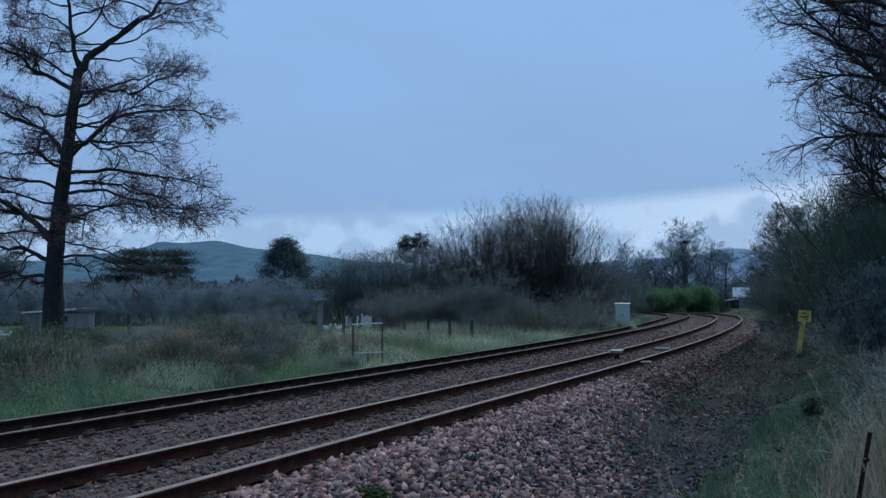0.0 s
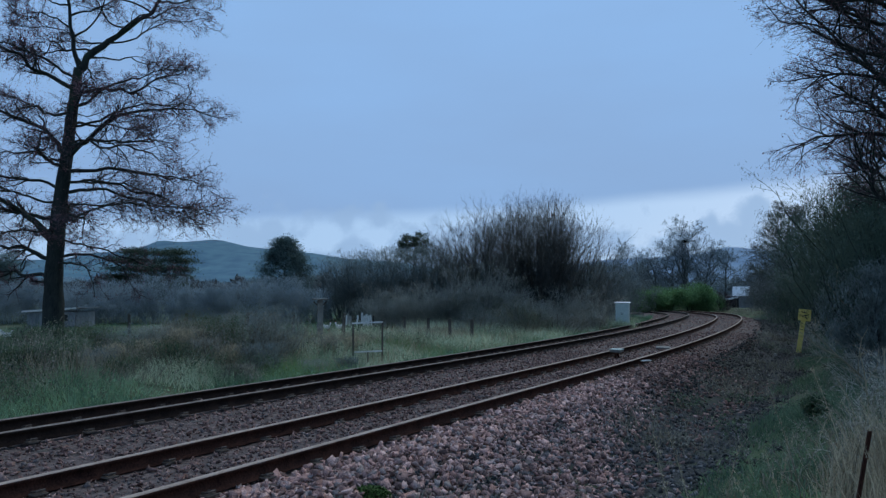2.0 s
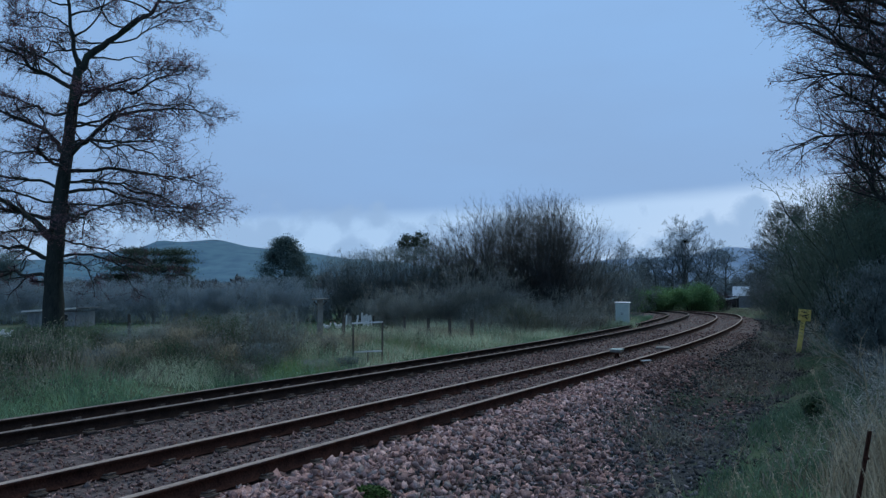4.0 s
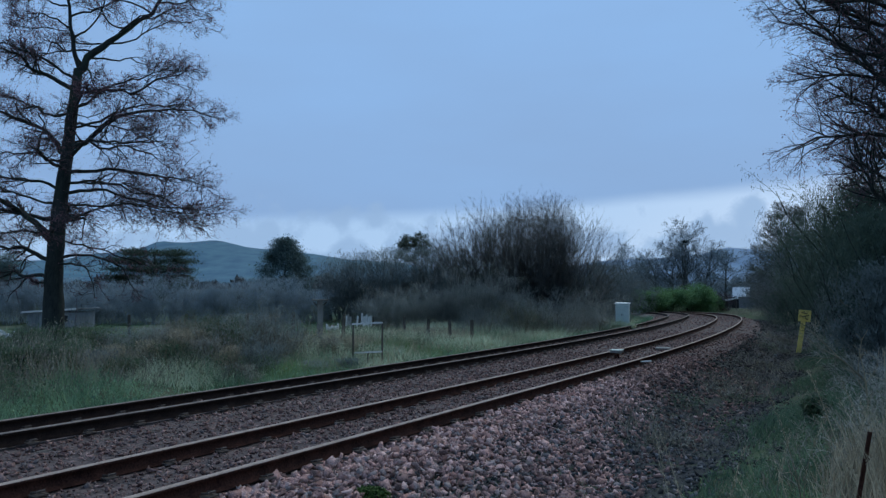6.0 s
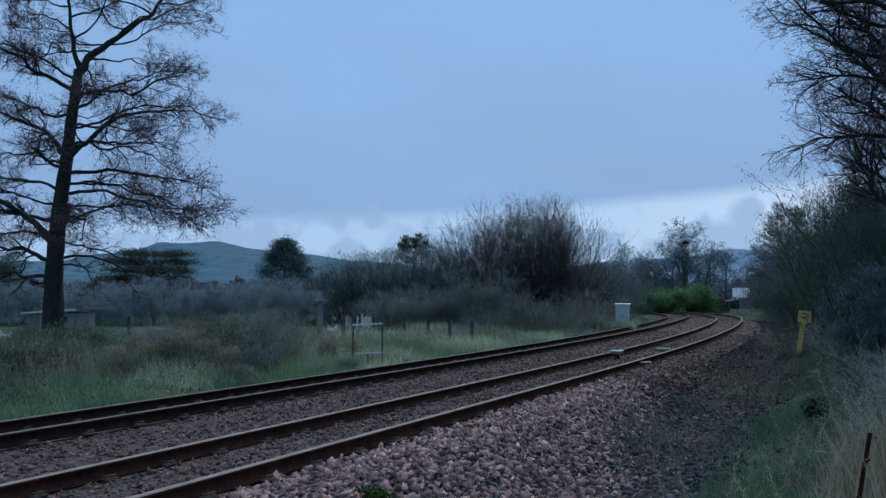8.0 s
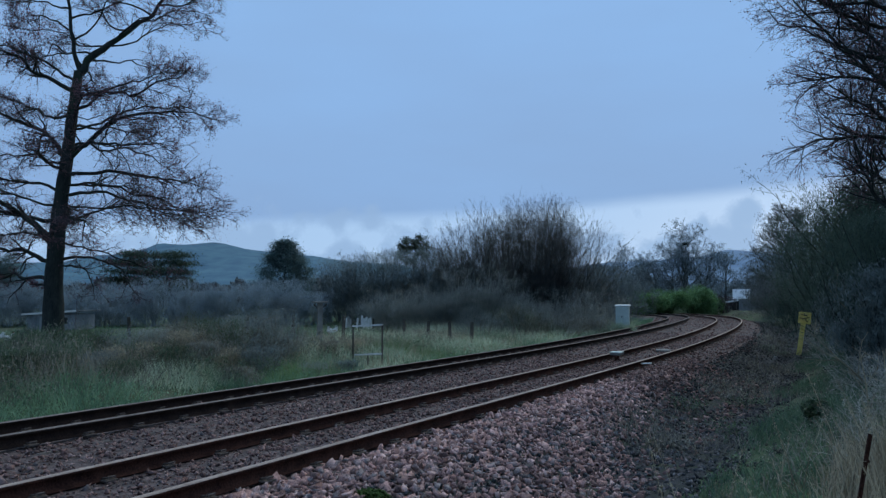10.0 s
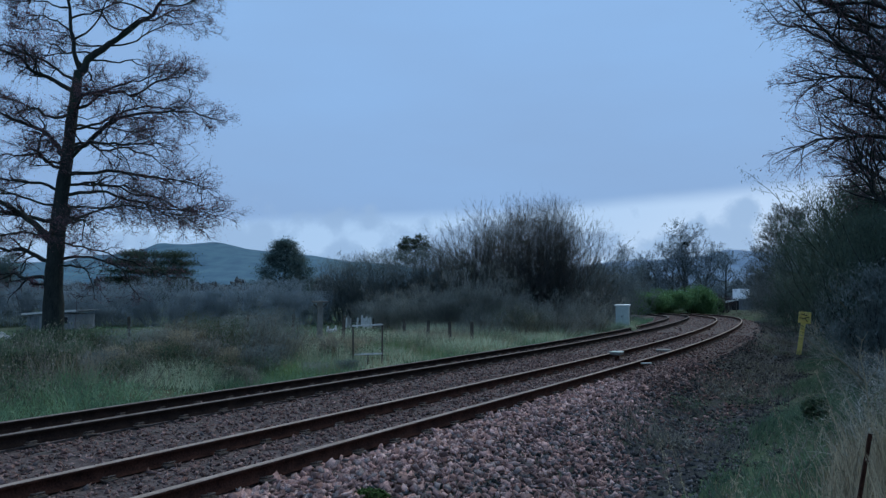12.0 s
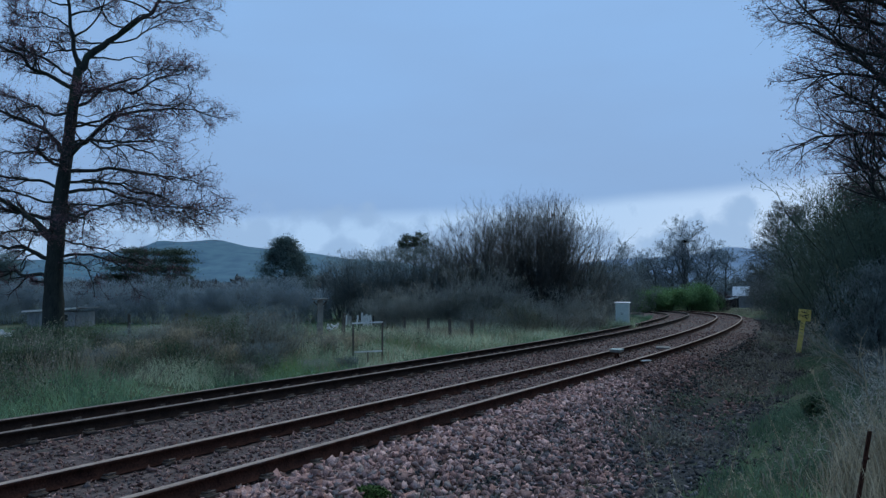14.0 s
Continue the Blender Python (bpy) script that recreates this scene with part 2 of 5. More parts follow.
def part(name, bm, mat, parent, label="", at=None, smooth=False):
    me = bpy.data.meshes.new(name)
    if smooth:
        for f in bm.faces:
            f.smooth = True
    bm.to_mesh(me)
    bm.free()
    for m in (mat if isinstance(mat, (list, tuple)) else [mat]):
        me.materials.append(m)
    return piece(name, me, parent, label, at)


def box(bm, size, at=(0, 0, 0), turn=(0, 0, 0), bevel=0.0):
    made = bmesh.ops.create_cube(bm, size=1, matrix=pose(*at, *turn) @ Matrix.Diagonal((*size, 1)))
    if bevel:
        edges = list({e for v in made["verts"] for e in v.link_edges})
        bmesh.ops.bevel(bm, geom=edges, offset=bevel, segments=1, affect="EDGES")
    return bm


def boxed(size, at=(0, 0, 0), turn=(0, 0, 0), bevel=0.0):
    return box(bmesh.new(), size, at, turn, bevel)


def thing(name, label, category, at, group=""):
    return tagged(piece(name, None, at=at), label, category, group)


def frames_of(d):
    """Two unit vectors square to each direction."""
    d = d / (np.linalg.norm(d, axis=1, keepdims=True) + 1e-9)
    ref = np.where(np.abs(d[:, 2:3]) > 0.9, [[1.0, 0, 0]], [[0, 0, 1.0]])
    u = np.cross(d, ref)
    u /= np.linalg.norm(u, axis=1, keepdims=True) + 1e-9
    return u, np.cross(d, u)


def flakes(name, places, size, mat, rng, flat=0.0, long=1.7):
    """One mesh of small bent leaves at the places, turned at random."""
    n = len(places)
    d = rng.normal(size=(n, 3))
    d[:, 2] *= 1 - flat
    d /= np.linalg.norm(d, axis=1, keepdims=True)
    u, w = frames_of(d)
    s = size * rng.uniform(0.6, 1.3, (n, 1))
    c = np.asarray(places)
    tip, tail = c + d * s * long * 0.5, c - d * s * long * 0.5
    if size < 0.10:
        verts = np.stack([tail - u * s * 0.5, tail + u * s * 0.5, tip], 1).reshape(-1, 3)
        return mesh_of(name, verts, [np.arange(n * 3).reshape(-1, 3)], mat)
    fold = w * s * 0.15
    verts = np.stack([tail, c + u * s * 0.5 + fold, tip, c - u * s * 0.5 + fold], 1).reshape(-1, 3)
    b = np.arange(n) * 4
    tris = np.concatenate([np.stack([b, b + 1, b + 2], 1), np.stack([b, b + 2, b + 3], 1)])
    return mesh_of(name, verts, [tris], mat)


def blades(name, base, height, width, lean, mat, rng, bent=True):
    """One mesh of grass blades."""
    n = len(base)
    a = rng.uniform(0, 2 * np.pi, n)
    side = np.stack([np.cos(a), np.sin(a), np.zeros(n)], 1) * (width * rng.uniform(0.6, 1.3, n))[:, None]
    b = rng.uniform(0, 2 * np.pi, n)
    out_dir = np.stack([np.cos(b), np.sin(b), np.zeros(n)], 1) * (height * lean * rng.uniform(0.2, 1.2, n))[:, None]
    up = np.stack([np.zeros(n), np.zeros(n), height], 1)
    mid = base + up * 0.55 + out_dir * 0.3
    tip = base + up * rng.uniform(0.8, 1.0, (n, 1)) + out_dir
    if not bent:
        return mesh_of(name, np.stack([base - side, base + side, tip], 1).reshape(-1, 3), [np.arange(n * 3).reshape(-1, 3)], mat)
    verts = np.stack([base - side, base + side, mid - side * 0.8, mid + side * 0.8, tip], 1).reshape(-1, 3)
    i = np.arange(n) * 5
    return mesh_of(name, verts, [np.stack([i, i + 1, i + 3, i + 2], 1), np.stack([i + 2, i + 3, i + 4], 1)], mat)


def turned(d, angle, about):
    side = d.orthogonal().normalized()
    axis = Matrix.Rotation(about, 3, d) @ side
    return (Matrix.Rotation(angle, 3, axis) @ d).normalized()


def chains(name, paths, mat, sides=3, smooth=False, pointed=False):
    """One mesh of bent tapering stems: each path is a list of (place, radius); pointed: each ends in a tip."""
    count = np.array([len(p) for p in paths])
    pts = np.array([q[:] for p in paths for q, r in p], np.float64)
    rad = np.array([r for p in paths for q, r in p])
    ends = np.cumsum(count)
    starts = ends - count
    owner = np.repeat(np.arange(len(paths)), count)
    last = np.zeros(len(pts), bool)
    last[ends - 1] = True
    tan = np.empty_like(pts)
    tan[:-1] = pts[1:] - pts[:-1]
    tan[ends - 1] = pts[ends - 1] - pts[ends - 2]
    chord = pts[ends - 1] - pts[starts]
    chord /= np.linalg.norm(chord, axis=1, keepdims=True) + 1e-9
    ref = np.where(np.abs(chord[:, 2:3]) > 0.7, [[1.0, 0.07, 0]], [[0.07, 0, 1.0]])[owner]
    tan /= np.linalg.norm(tan, axis=1, keepdims=True) + 1e-9
    u = np.cross(tan, ref)
    u /= np.linalg.norm(u, axis=1, keepdims=True) + 1e-9
    v = np.cross(tan, u)
    a = np.arange(sides) * 2 * np.pi / sides
    ring = u[:, None] * np.cos(a)[None, :, None] + v[:, None] * np.sin(a)[None, :, None]
    verts = (pts[:, None] + ring * rad[:, None, None]).reshape(-1, 3)
    if pointed:
        before = np.zeros(len(pts), bool)
        before[ends - 2] = True
        b, c = np.nonzero(~last & ~before)[0] * sides, (ends - 2) * sides
        tris = np.concatenate([np.stack([c + i, c + (i + 1) % sides, c + sides], 1) for i in range(sides)])
        quads = [np.stack([b + i, b + (i + 1) % sides, b + sides + (i + 1) % sides, b + sides + i], 1) for i in range(sides)]
        faces = [np.concatenate(quads), tris]
        verts[np.repeat(last, sides)] = np.repeat(pts[last], sides, 0)
        used = np.ones(len(verts), bool)
        used[np.repeat(last, sides)] = np.tile(np.arange(sides) == 0, int(last.sum()))
        renumber = np.cumsum(used) - 1
        return mesh_of(name, verts[used], [renumber[f] for f in faces], mat, smooth)
    b = np.nonzero(~last)[0] * sides
    quads = np.concatenate([np.stack([b + i, b + (i + 1) % sides, b + sides + (i + 1) % sides, b + sides + i], 1) for i in range(sides)])
    return mesh_of(name, verts, [quads], mat, smooth)


def grow(wood, rng, p, d, length, radius, level, top, kids, spread, lift, wild, ratio=0.5, first=0.25, least=0.004):
    """A branch that wanders and bears smaller ones. wood: a list of paths for each level."""
    steps = max(2, min(7, int(length / (0.25 if level < top - 1 else 0.45)))) if level < top else (1 if length < 0.6 else 2)
    step = length / steps
    about = rng.uniform(0, 6.28)
    marks = sorted(rng.uniform(first, 1.0) for _ in range(kids[level] if level < top else 0))
    r = radius
    path = [(p.copy(), r)]
    for i in range(steps):
        d = (d + Vector((rng.gauss(0, wild), rng.gauss(0, wild), rng.gauss(0, wild) + lift * step))).normalized()
        q = p + d * step
        r1 = max(least, radius * (1 - 0.75 * (i + 1) / steps))
        path.append((q, r1))
        while marks and marks[0] <= (i + 1) / steps:
            m = marks.pop(0)
            about += 2.4 + rng.uniform(-0.5, 0.5)
            k = ratio * (1.15 - 0.6 * m) * rng.uniform(0.7, 1.25)
            at = p.lerp(q, m * steps - i)
            grow(wood, rng, at, turned(d, spread * rng.uniform(0.7, 1.25), about), length * k, max(least, min(r1, radius * 0.55) * 0.8), level + 1, top, kids, spread, lift, wild, ratio, first, least)
        p, r = q, r1
    wood[level].append(path)


# ---- the line of the tracks: a straight that bends away in a left-hand curve ----
KNOTS = [-30, -10, 0, 8, 16, 26, 40, 60, 90, 140]
BENDS = [0, -0.00172, -0.00123, 0.00355, 0.00491, 0.00429, 0.00762, 0.00900, 0.0105, 0.0105]
STEP = 0.25
LINE_S = np.arange(-30, 120, STEP)
turn_s = -np.cumsum(np.interp(LINE_S, KNOTS, BENDS)) * STEP
LINE_T = 0.57041 + turn_s - np.interp(0, LINE_S, turn_s)
LINE_X, LINE_Y = np.cumsum(np.sin(LINE_T)) * STEP, np.cumsum(np.cos(LINE_T)) * STEP
LINE_X += -1.614 - np.interp(0, LINE_S, LINE_X)
LINE_Y += 10.044 - np.interp(0, LINE_S, LINE_Y)


def fall(s):
    """The line drops gently, and more steeply beyond the bend."""
    s = np.asarray(s, float)
    k = np.clip(s - 34, 0, 16)
    return 0.00242 * s + 0.017 * (k * k / 32 + np.clip(s - 50, 0, 60))


def on_line(s, offset, z=0.0):
    """The place at s metres along the nearer track's far rail, offset to its left."""
    t = np.interp(s, LINE_S, LINE_T)
    return Vector((float(np.interp(s, LINE_S, LINE_X) - math.cos(t) * offset), float(np.interp(s, LINE_S, LINE_Y) + math.sin(t) * offset), z - float(fall(s))))


def heading(s):
    """The angle about z that turns y along the track."""
    return -float(np.interp(s, LINE_S, LINE_T))


def offset_of(x, y):
    """For arrays of places: how far along the line they are, and how far to its left."""
    x, y = np.asarray(x, float), np.asarray(y, float)
    shape = x.shape
    x, y = x.ravel(), y.ravel()
    along, off = np.empty(len(x)), np.empty(len(x))
    for i in range(0, len(x), 4000):
        dx, dy = x[i:i + 4000, None] - LINE_X, y[i:i + 4000, None] - LINE_Y
        j = np.argmin(dx * dx + dy * dy, 1)
        k = np.arange(len(j))
        along[i:i + 4000] = LINE_S[j]
        off[i:i + 4000] = -dx[k, j] * np.cos(LINE_T[j]) + dy[k, j] * np.sin(LINE_T[j])
    return along.reshape(shape), off.reshape(shape)


# height of the ground across the line, from the bank on the camera's side to the field
ACROSS = [-60, -9, -6.9, -6.0, -5.2, -4.2, -3.6, -2.35, -1.6, 0.1, 1.1, 1.8, 3.5, 4.3, 5.4, 6.5, 9, 14, 60]
LEVEL = [0.2, 0.2, 0.12, -0.15, -0.5, -0.68, -0.66, -0.17, -0.13, -0.18, -0.12, -0.095, -0.21, -0.24, -0.62, -0.52, -0.42, -0.42, -0.42]


def ground_at(x, y):
    s, o = offset_of(x, y)
    z = np.interp(o, ACROSS, LEVEL) - fall(np.clip(s, -30, 90))
    return z


def floor_at(x, y):
    return float(ground_at(np.array([x]), np.array([y]))[0])


# ---- ground: one sheet from the bank to the horizon ----
def ground_sheet():
    xs = np.concatenate([-np.geomspace(4500, 62, 14), np.arange(-60, 60.1, 0.8), np.geomspace(62, 4500, 14)])
    ys = np.concatenate([-np.geomspace(1500, 12, 8), np.arange(-10, 90.1, 0.8), np.geomspace(92, 4500, 16)])
    gx, gy = np.meshgrid(xs, ys)
    z = ground_at(gx, gy)
    lump = np.sin(gx * 0.9 + 1.3) * np.sin(gy * 0.7) * 0.03 + np.sin(gx * 0.23) * np.sin(gy * 0.31 + 2) * 0.06
    s, o = offset_of(gx, gy)
    z += lump * np.clip((np.abs(o - 1.0) - 5.5) / 3, 0, 1)
    z -= 0.10 * np.clip((4.6 - np.abs(o)) / 0.8, 0, 1) * (s < 108)
    far = np.hypot(gx, gy)
    z -= np.clip(far - 60, 0, 400) * 0.004
    n, m = gx.shape
    i = (np.arange(n - 1)[:, None] * m + np.arange(m - 1)).ravel()
    quads = np.stack([i, i + 1, i + m + 1, i + m], 1)
    return tagged(piece("ground", mesh_of("ground", np.stack([gx, gy, z], 2).reshape(-1, 3), [quads], FIELD, True)),
                  "rough grassy ground with bare earthy patches", "ground", kind="structure")


FIELD = material("field_turf", (0.03, 0.05, 0.022), (0.075, 0.115, 0.05), 0.35, 0.95, 0.5, 14, accent=(0.075, 0.082, 0.045), accent_at=0.58)
GRIT = material("fine_ballast", (0.03, 0.022, 0.02), (0.17, 0.125, 0.115), 9, 0.95, 1.0, 3)
CESS = material("cinder_path", (0.013, 0.016, 0.018), (0.045, 0.047, 0.048), 5, 0.95, 1.0, 6, accent=(0.04, 0.05, 0.03), accent_at=0.56)
ground = ground_sheet()


def bed_sheet(name, label, o0, o1, mat, wave):
    """A strip of the track bed swept along the line."""
    ss = np.arange(-29.5, 108, 0.5)
    oo = np.linspace(o0, o1, 1 + int((o1 - o0) / 0.35))
    verts = []
    for k, s in enumerate(ss):
        t = np.interp(s, LINE_S, LINE_T)
        w = wave * (math.sin(s * 1.3) * 0.5 + math.sin(s * 0.47 + 1) * 0.7 + math.sin(s * 2.9) * 0.3)
        off = oo + w * (oo - oo[-1]) / (oo[0] - oo[-1])
        z = np.interp(off, ACROSS, LEVEL) - fall(s)
        z[0] -= 0.06
        z[-1] -= 0.03
        verts.append(np.stack([np.interp(s, LINE_S, LINE_X) - np.cos(t) * off, np.interp(s, LINE_S, LINE_Y) + np.sin(t) * off, z], 1))
    n, m = len(ss), len(oo)
    i = (np.arange(n - 1)[:, None] * m + np.arange(m - 1)).ravel()
    return tagged(piece(name, mesh_of(name, np.concatenate(verts), [np.stack([i, i + m, i + m + 1, i + 1], 1)], mat, True)), label, "track bed", kind="structure")


bed_sheet("track_bed", "brown stony bed of the two tracks", -2.7, 5.1, GRIT, 0.12)
bed_sheet("cess", "dark cinder path beside the track bed", -5.2, -2.5, CESS, 0.25)


# ---- tracks ----
# offset of each rail from the reference line and the height of its head
RAILS = {"far": ((3.388, -0.019), (1.883, 0.094)), "near": ((0.0, 0.0), (-1.505, 0.055))}
PROFILE = [(-0.070, -0.159), (0.070, -0.159), (0.070, -0.149), (0.012, -0.128), (0.010, -0.048), (0.034, -0.038), (0.036, -0.009),
           (0.028, 0.0), (-0.028, 0.0), (-0.036, -0.009), (-0.034, -0.038), (-0.010, -0.048), (-0.012, -0.128), (-0.070, -0.149)]


def rail_mesh(offset, z, start, end, head, side):
    verts, faces, index = [], [], []
    steps = np.arange(start, end, 0.5)
    k = len(PROFILE)
    for s in steps:
        t = heading(s)
        c = on_line(s, offset, z)
        for a, h in PROFILE:
            verts.append((c.x + a * math.cos(t), c.y + a * math.sin(t), c.z + h))
    for i in range(len(steps) - 1):
        for j in range(k):
            faces.append((i * k + j, i * k + (j + 1) % k, (i + 1) * k + (j + 1) % k, (i + 1) * k + j))
            index.append(1 if 5 < j < 9 else 0)
    return mesh_of("rail", verts, [faces], [side, head], False, index)


def clip_mesh():
    bm = bmesh.new()
    box(bm, (0.11, 0.14, 0.02), (0.10, 0, -0.15), bevel=0.004)
    for dy in (-0.035, 0.035):
        bmesh.ops.create_cone(bm, cap_ends=True, segments=6, radius1=0.011, radius2=0.011, depth=0.10, matrix=pose(0.095, dy, -0.122, 0, 80, 0))
    bmesh.ops.create_cone(bm, cap_ends=True, segments=6, radius1=0.011, radius2=0.011, depth=0.08, matrix=pose(0.135, 0, -0.112, 90, 0, 0))
    me = bpy.data.meshes.new("clip")
    bm.to_mesh(me)
    bm.free()
    me.materials.append(CLIP_STEEL)
    return me


def sleeper_mesh():
    bm = boxed((2.5, 0.26, 0.16), (0, 0, -0.08), bevel=0.02)
    me = bpy.data.meshes.new("sleeper")
    bm.to_mesh(me)
    bm.free()
    me.materials.append(GRIMY)
    return me


CLIP, SLEEPER = clip_mesh(), sleeper_mesh()


def railway_track(which, label):
    (oa, za), (ob_, zb) = RAILS[which]
    root = thing("railway_track", label, "railway track", Matrix(), "double line of railway")
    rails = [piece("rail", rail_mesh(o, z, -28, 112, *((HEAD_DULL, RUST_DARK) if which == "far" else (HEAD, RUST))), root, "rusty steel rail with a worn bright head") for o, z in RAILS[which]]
    cant = math.degrees(math.atan2(zb - za, abs(oa - ob_)))
    for k in range(64):
        s = -9 + 0.70 * k + (0.2 if which == "far" else 0.0)
        t = math.degrees(heading(s))
        mid = on_line(s, (oa + ob_) / 2, (za + zb) / 2 - 0.225)
        piece("sleeper", SLEEPER, root, at=pose(*mid, 0, -cant, t))
        if s < 24:
            for (o, z), rail in zip(RAILS[which], rails):
                at = on_line(s, o, z)
                piece("rail_clip", CLIP, rail, at=pose(*at, 0, 0, t))
                piece("rail_clip", CLIP, rail, at=pose(*at, 0, 0, t + 180))
    return root


railway_track("far", "rusty steel railway track on ballast beside the green verge")
railway_track("near", "rusty steel railway track on ballast beside the cinder path")

# ---- ballast: loose stones ----
# a chipped block with eight uneven corners, and a smaller one with six
BLOCK_V = np.array([(x, y, z) for x in (-0.72, 0.72) for y in (-0.72, 0.72) for z in (-0.72, 0.72)], float)
BLOCK_F = np.array([(0, 1, 3), (0, 3, 2), (4, 6, 7), (4, 7, 5), (0, 4, 5), (0, 5, 1), (2, 3, 7), (2, 7, 6), (0, 2, 6), (0, 6, 4), (1, 5, 7), (1, 7, 3)])
OCT_V = np.array([(1, 0, 0), (-1, 0, 0), (0, 1, 0), (0, -1, 0), (0, 0, 1), (0, 0, -1)], float)
OCT_F = np.array([(0, 2, 4), (2, 1, 4), (1, 3, 4), (3, 0, 4), (2, 0, 5), (1, 2, 5), (3, 1, 5), (0, 3, 5)])


def stones(name, places, size, mat, rng, shape=0):
    v, f = (BLOCK_V, BLOCK_F) if shape == 0 else (OCT_V, OCT_F)
    n, k = len(places), len(v)
    size = np.broadcast_to(size, (n,))
    axes = rng.uniform(0.6, 1.3, (n, 1, 3)) * np.array([1.15, 0.95, 0.45])
    pts = v[None] * axes * rng.uniform(0.75, 1.2, (n, k, 1)) + rng.normal(0, 0.2, (n, k, 3))
    yaw, tip = rng.uniform(0, np.pi, n), rng.normal(0, 0.35, (n, 2))
    q = np.stack([np.cos(yaw), tip[:, 0], tip[:, 1], np.sin(yaw)], 1)
    q /= np.linalg.norm(q, axis=1, keepdims=True)
    w, x, y, z = q.T
    m = np.stack([1 - 2 * (y * y + z * z), 2 * (x * y - z * w), 2 * (x * z + y * w), 2 * (x * y + z * w), 1 - 2 * (x * x + z * z), 2 * (y * z - x * w),
                  2 * (x * z - y * w), 2 * (y * z + x * w), 1 - 2 * (x * x + y * y)], 1).reshape(n, 3, 3)
    pts = np.einsum("nij,nkj->nki", m, pts) * size[:, None, None] + places[:, None]
    faces = (f[None] + (np.arange(n) * k)[:, None, None]).reshape(-1, 3)
    return mesh_of(name, pts.reshape(-1, 3), [faces], mat)


def strip(rng, n, s0, s1, o0, o1):
    """Random places on the ground along the line."""
    s, o = rng.uniform(s0, s1, n), rng.uniform(o0, o1, n)
    t = np.interp(s, LINE_S, LINE_T)
    x, y = np.interp(s, LINE_S, LINE_X) - np.cos(t) * o, np.interp(s, LINE_S, LINE_Y) + np.sin(t) * o
    z = np.interp(o, ACROSS, LEVEL) - fall(s)
    return np.stack([x, y, z], 1), s, o


def clear_of_rails(p, o, gap=0.10):
    keep = np.ones(len(p), bool)
    for r in (3.388, 1.883, 0.0, -1.505):
        keep &= np.abs(o - r) > gap
    return p[keep]


def edge_of_bed(s):
    """Where the clean ballast ends on the near side."""
    return np.interp(s, [-9, 0, 3, 7, 60], [-4.3, -4.1, -3.2, -2.5, -2.45])


rng = np.random.default_rng(5)


def bed(name, label, n, s0, s1, o0, o1, low, high, mat, shape, lift, trim=True):
    p, s, o = strip(rng, n, s0, s1, o0, o1)
    if trim:
        keep = o > edge_of_bed(s) + rng.normal(0, 0.25, n)
        p, s, o = p[keep], s[keep], o[keep]
    p = clear_of_rails(p, o)
    p[:, 2] += rng.uniform(-0.02, lift, len(p))
    size = low + (high - low) * rng.random(len(p)) ** 2.2
    return tagged(piece(name, stones(name, p, size, mat, rng, shape)), label, "ballast" if name == "ballast" else "gravel", kind="stuff")


bed("ballast", "loose pinkish grey granite ballast stones", 20500, -7, 7, -4.7, -1.5, 0.021, 0.062, STONE, 0, 0.025)
bed("ballast", "brown ballast stones on the shoulder", 6500, 6.5, 13, -3.4, -1.5, 0.02, 0.055, STONE_DIRTY, 0, 0.025)
bed("ballast", "dirty brown ballast stones between the rails", 21000, -7, 12, -1.4, 1.9, 0.018, 0.046, STONE_DIRTY, 1, 0.02, False)
bed("ballast", "loose pinkish grey ballast stones on the shoulder", 7000, -24, -7, -4.6, -1.4, 0.025, 0.06, STONE, 1, 0.02)
bed("ballast", "ballast stones along the line", 5200, -24, -7, -1.5, 4.6, 0.025, 0.05, STONE_DIRTY, 1, 0.02)
bed("ballast", "dirty ballast stones in the bend", 11000, 12, 26, -3.0, 4.4, 0.025, 0.055, STONE_DIRTY, 1, 0.02)
bed("ballast", "dirty ballast stones along the line", 5000, 26, 66, -3.0, 4.4, 0.03, 0.065, STONE_DIRTY, 1, 0.02)
bed("ballast", "dirty ballast stones beside the green verge", 9500, -16, 12, 1.9, 4.6, 0.026, 0.052, STONE_DIRTY, 1, 0.02, False)
bed("ballast", "scattered ballast stones spilled on the dark gravel", 3200, -5, 13, -4.3, -2.2, 0.02, 0.06, STONE_DIRTY, 0, 0.02, False)
bed("cess_gravel", "dark broken stone and cinder on the path", 6500, -5, 6, -5.1, -2.4, 0.016, 0.05, STONE_GREY, 0, 0.015, False)
bed("cess_gravel", "dark cinder and broken stone beside the bend", 7000, 6, 24, -5.0, -2.5, 0.02, 0.055, STONE_DARK, 1, 0.015, False)
cess_p, cess_s, cess_o = strip(rng, 8000, -14, 60, -5.6, -2.3)
keep = cess_o < edge_of_bed(cess_s) + rng.normal(0, 0.25, len(cess_o))
cess_p = cess_p[keep]
cess_p[:, 2] += rng.uniform(-0.02, 0.02, len(cess_p))
tagged(piece("cess_gravel", stones("cess_gravel", cess_p, rng.uniform(0.025, 0.065, len(cess_p)), STONE_DARK, rng, 1)), "dark dirty gravel beside the track bed", "gravel", kind="stuff")


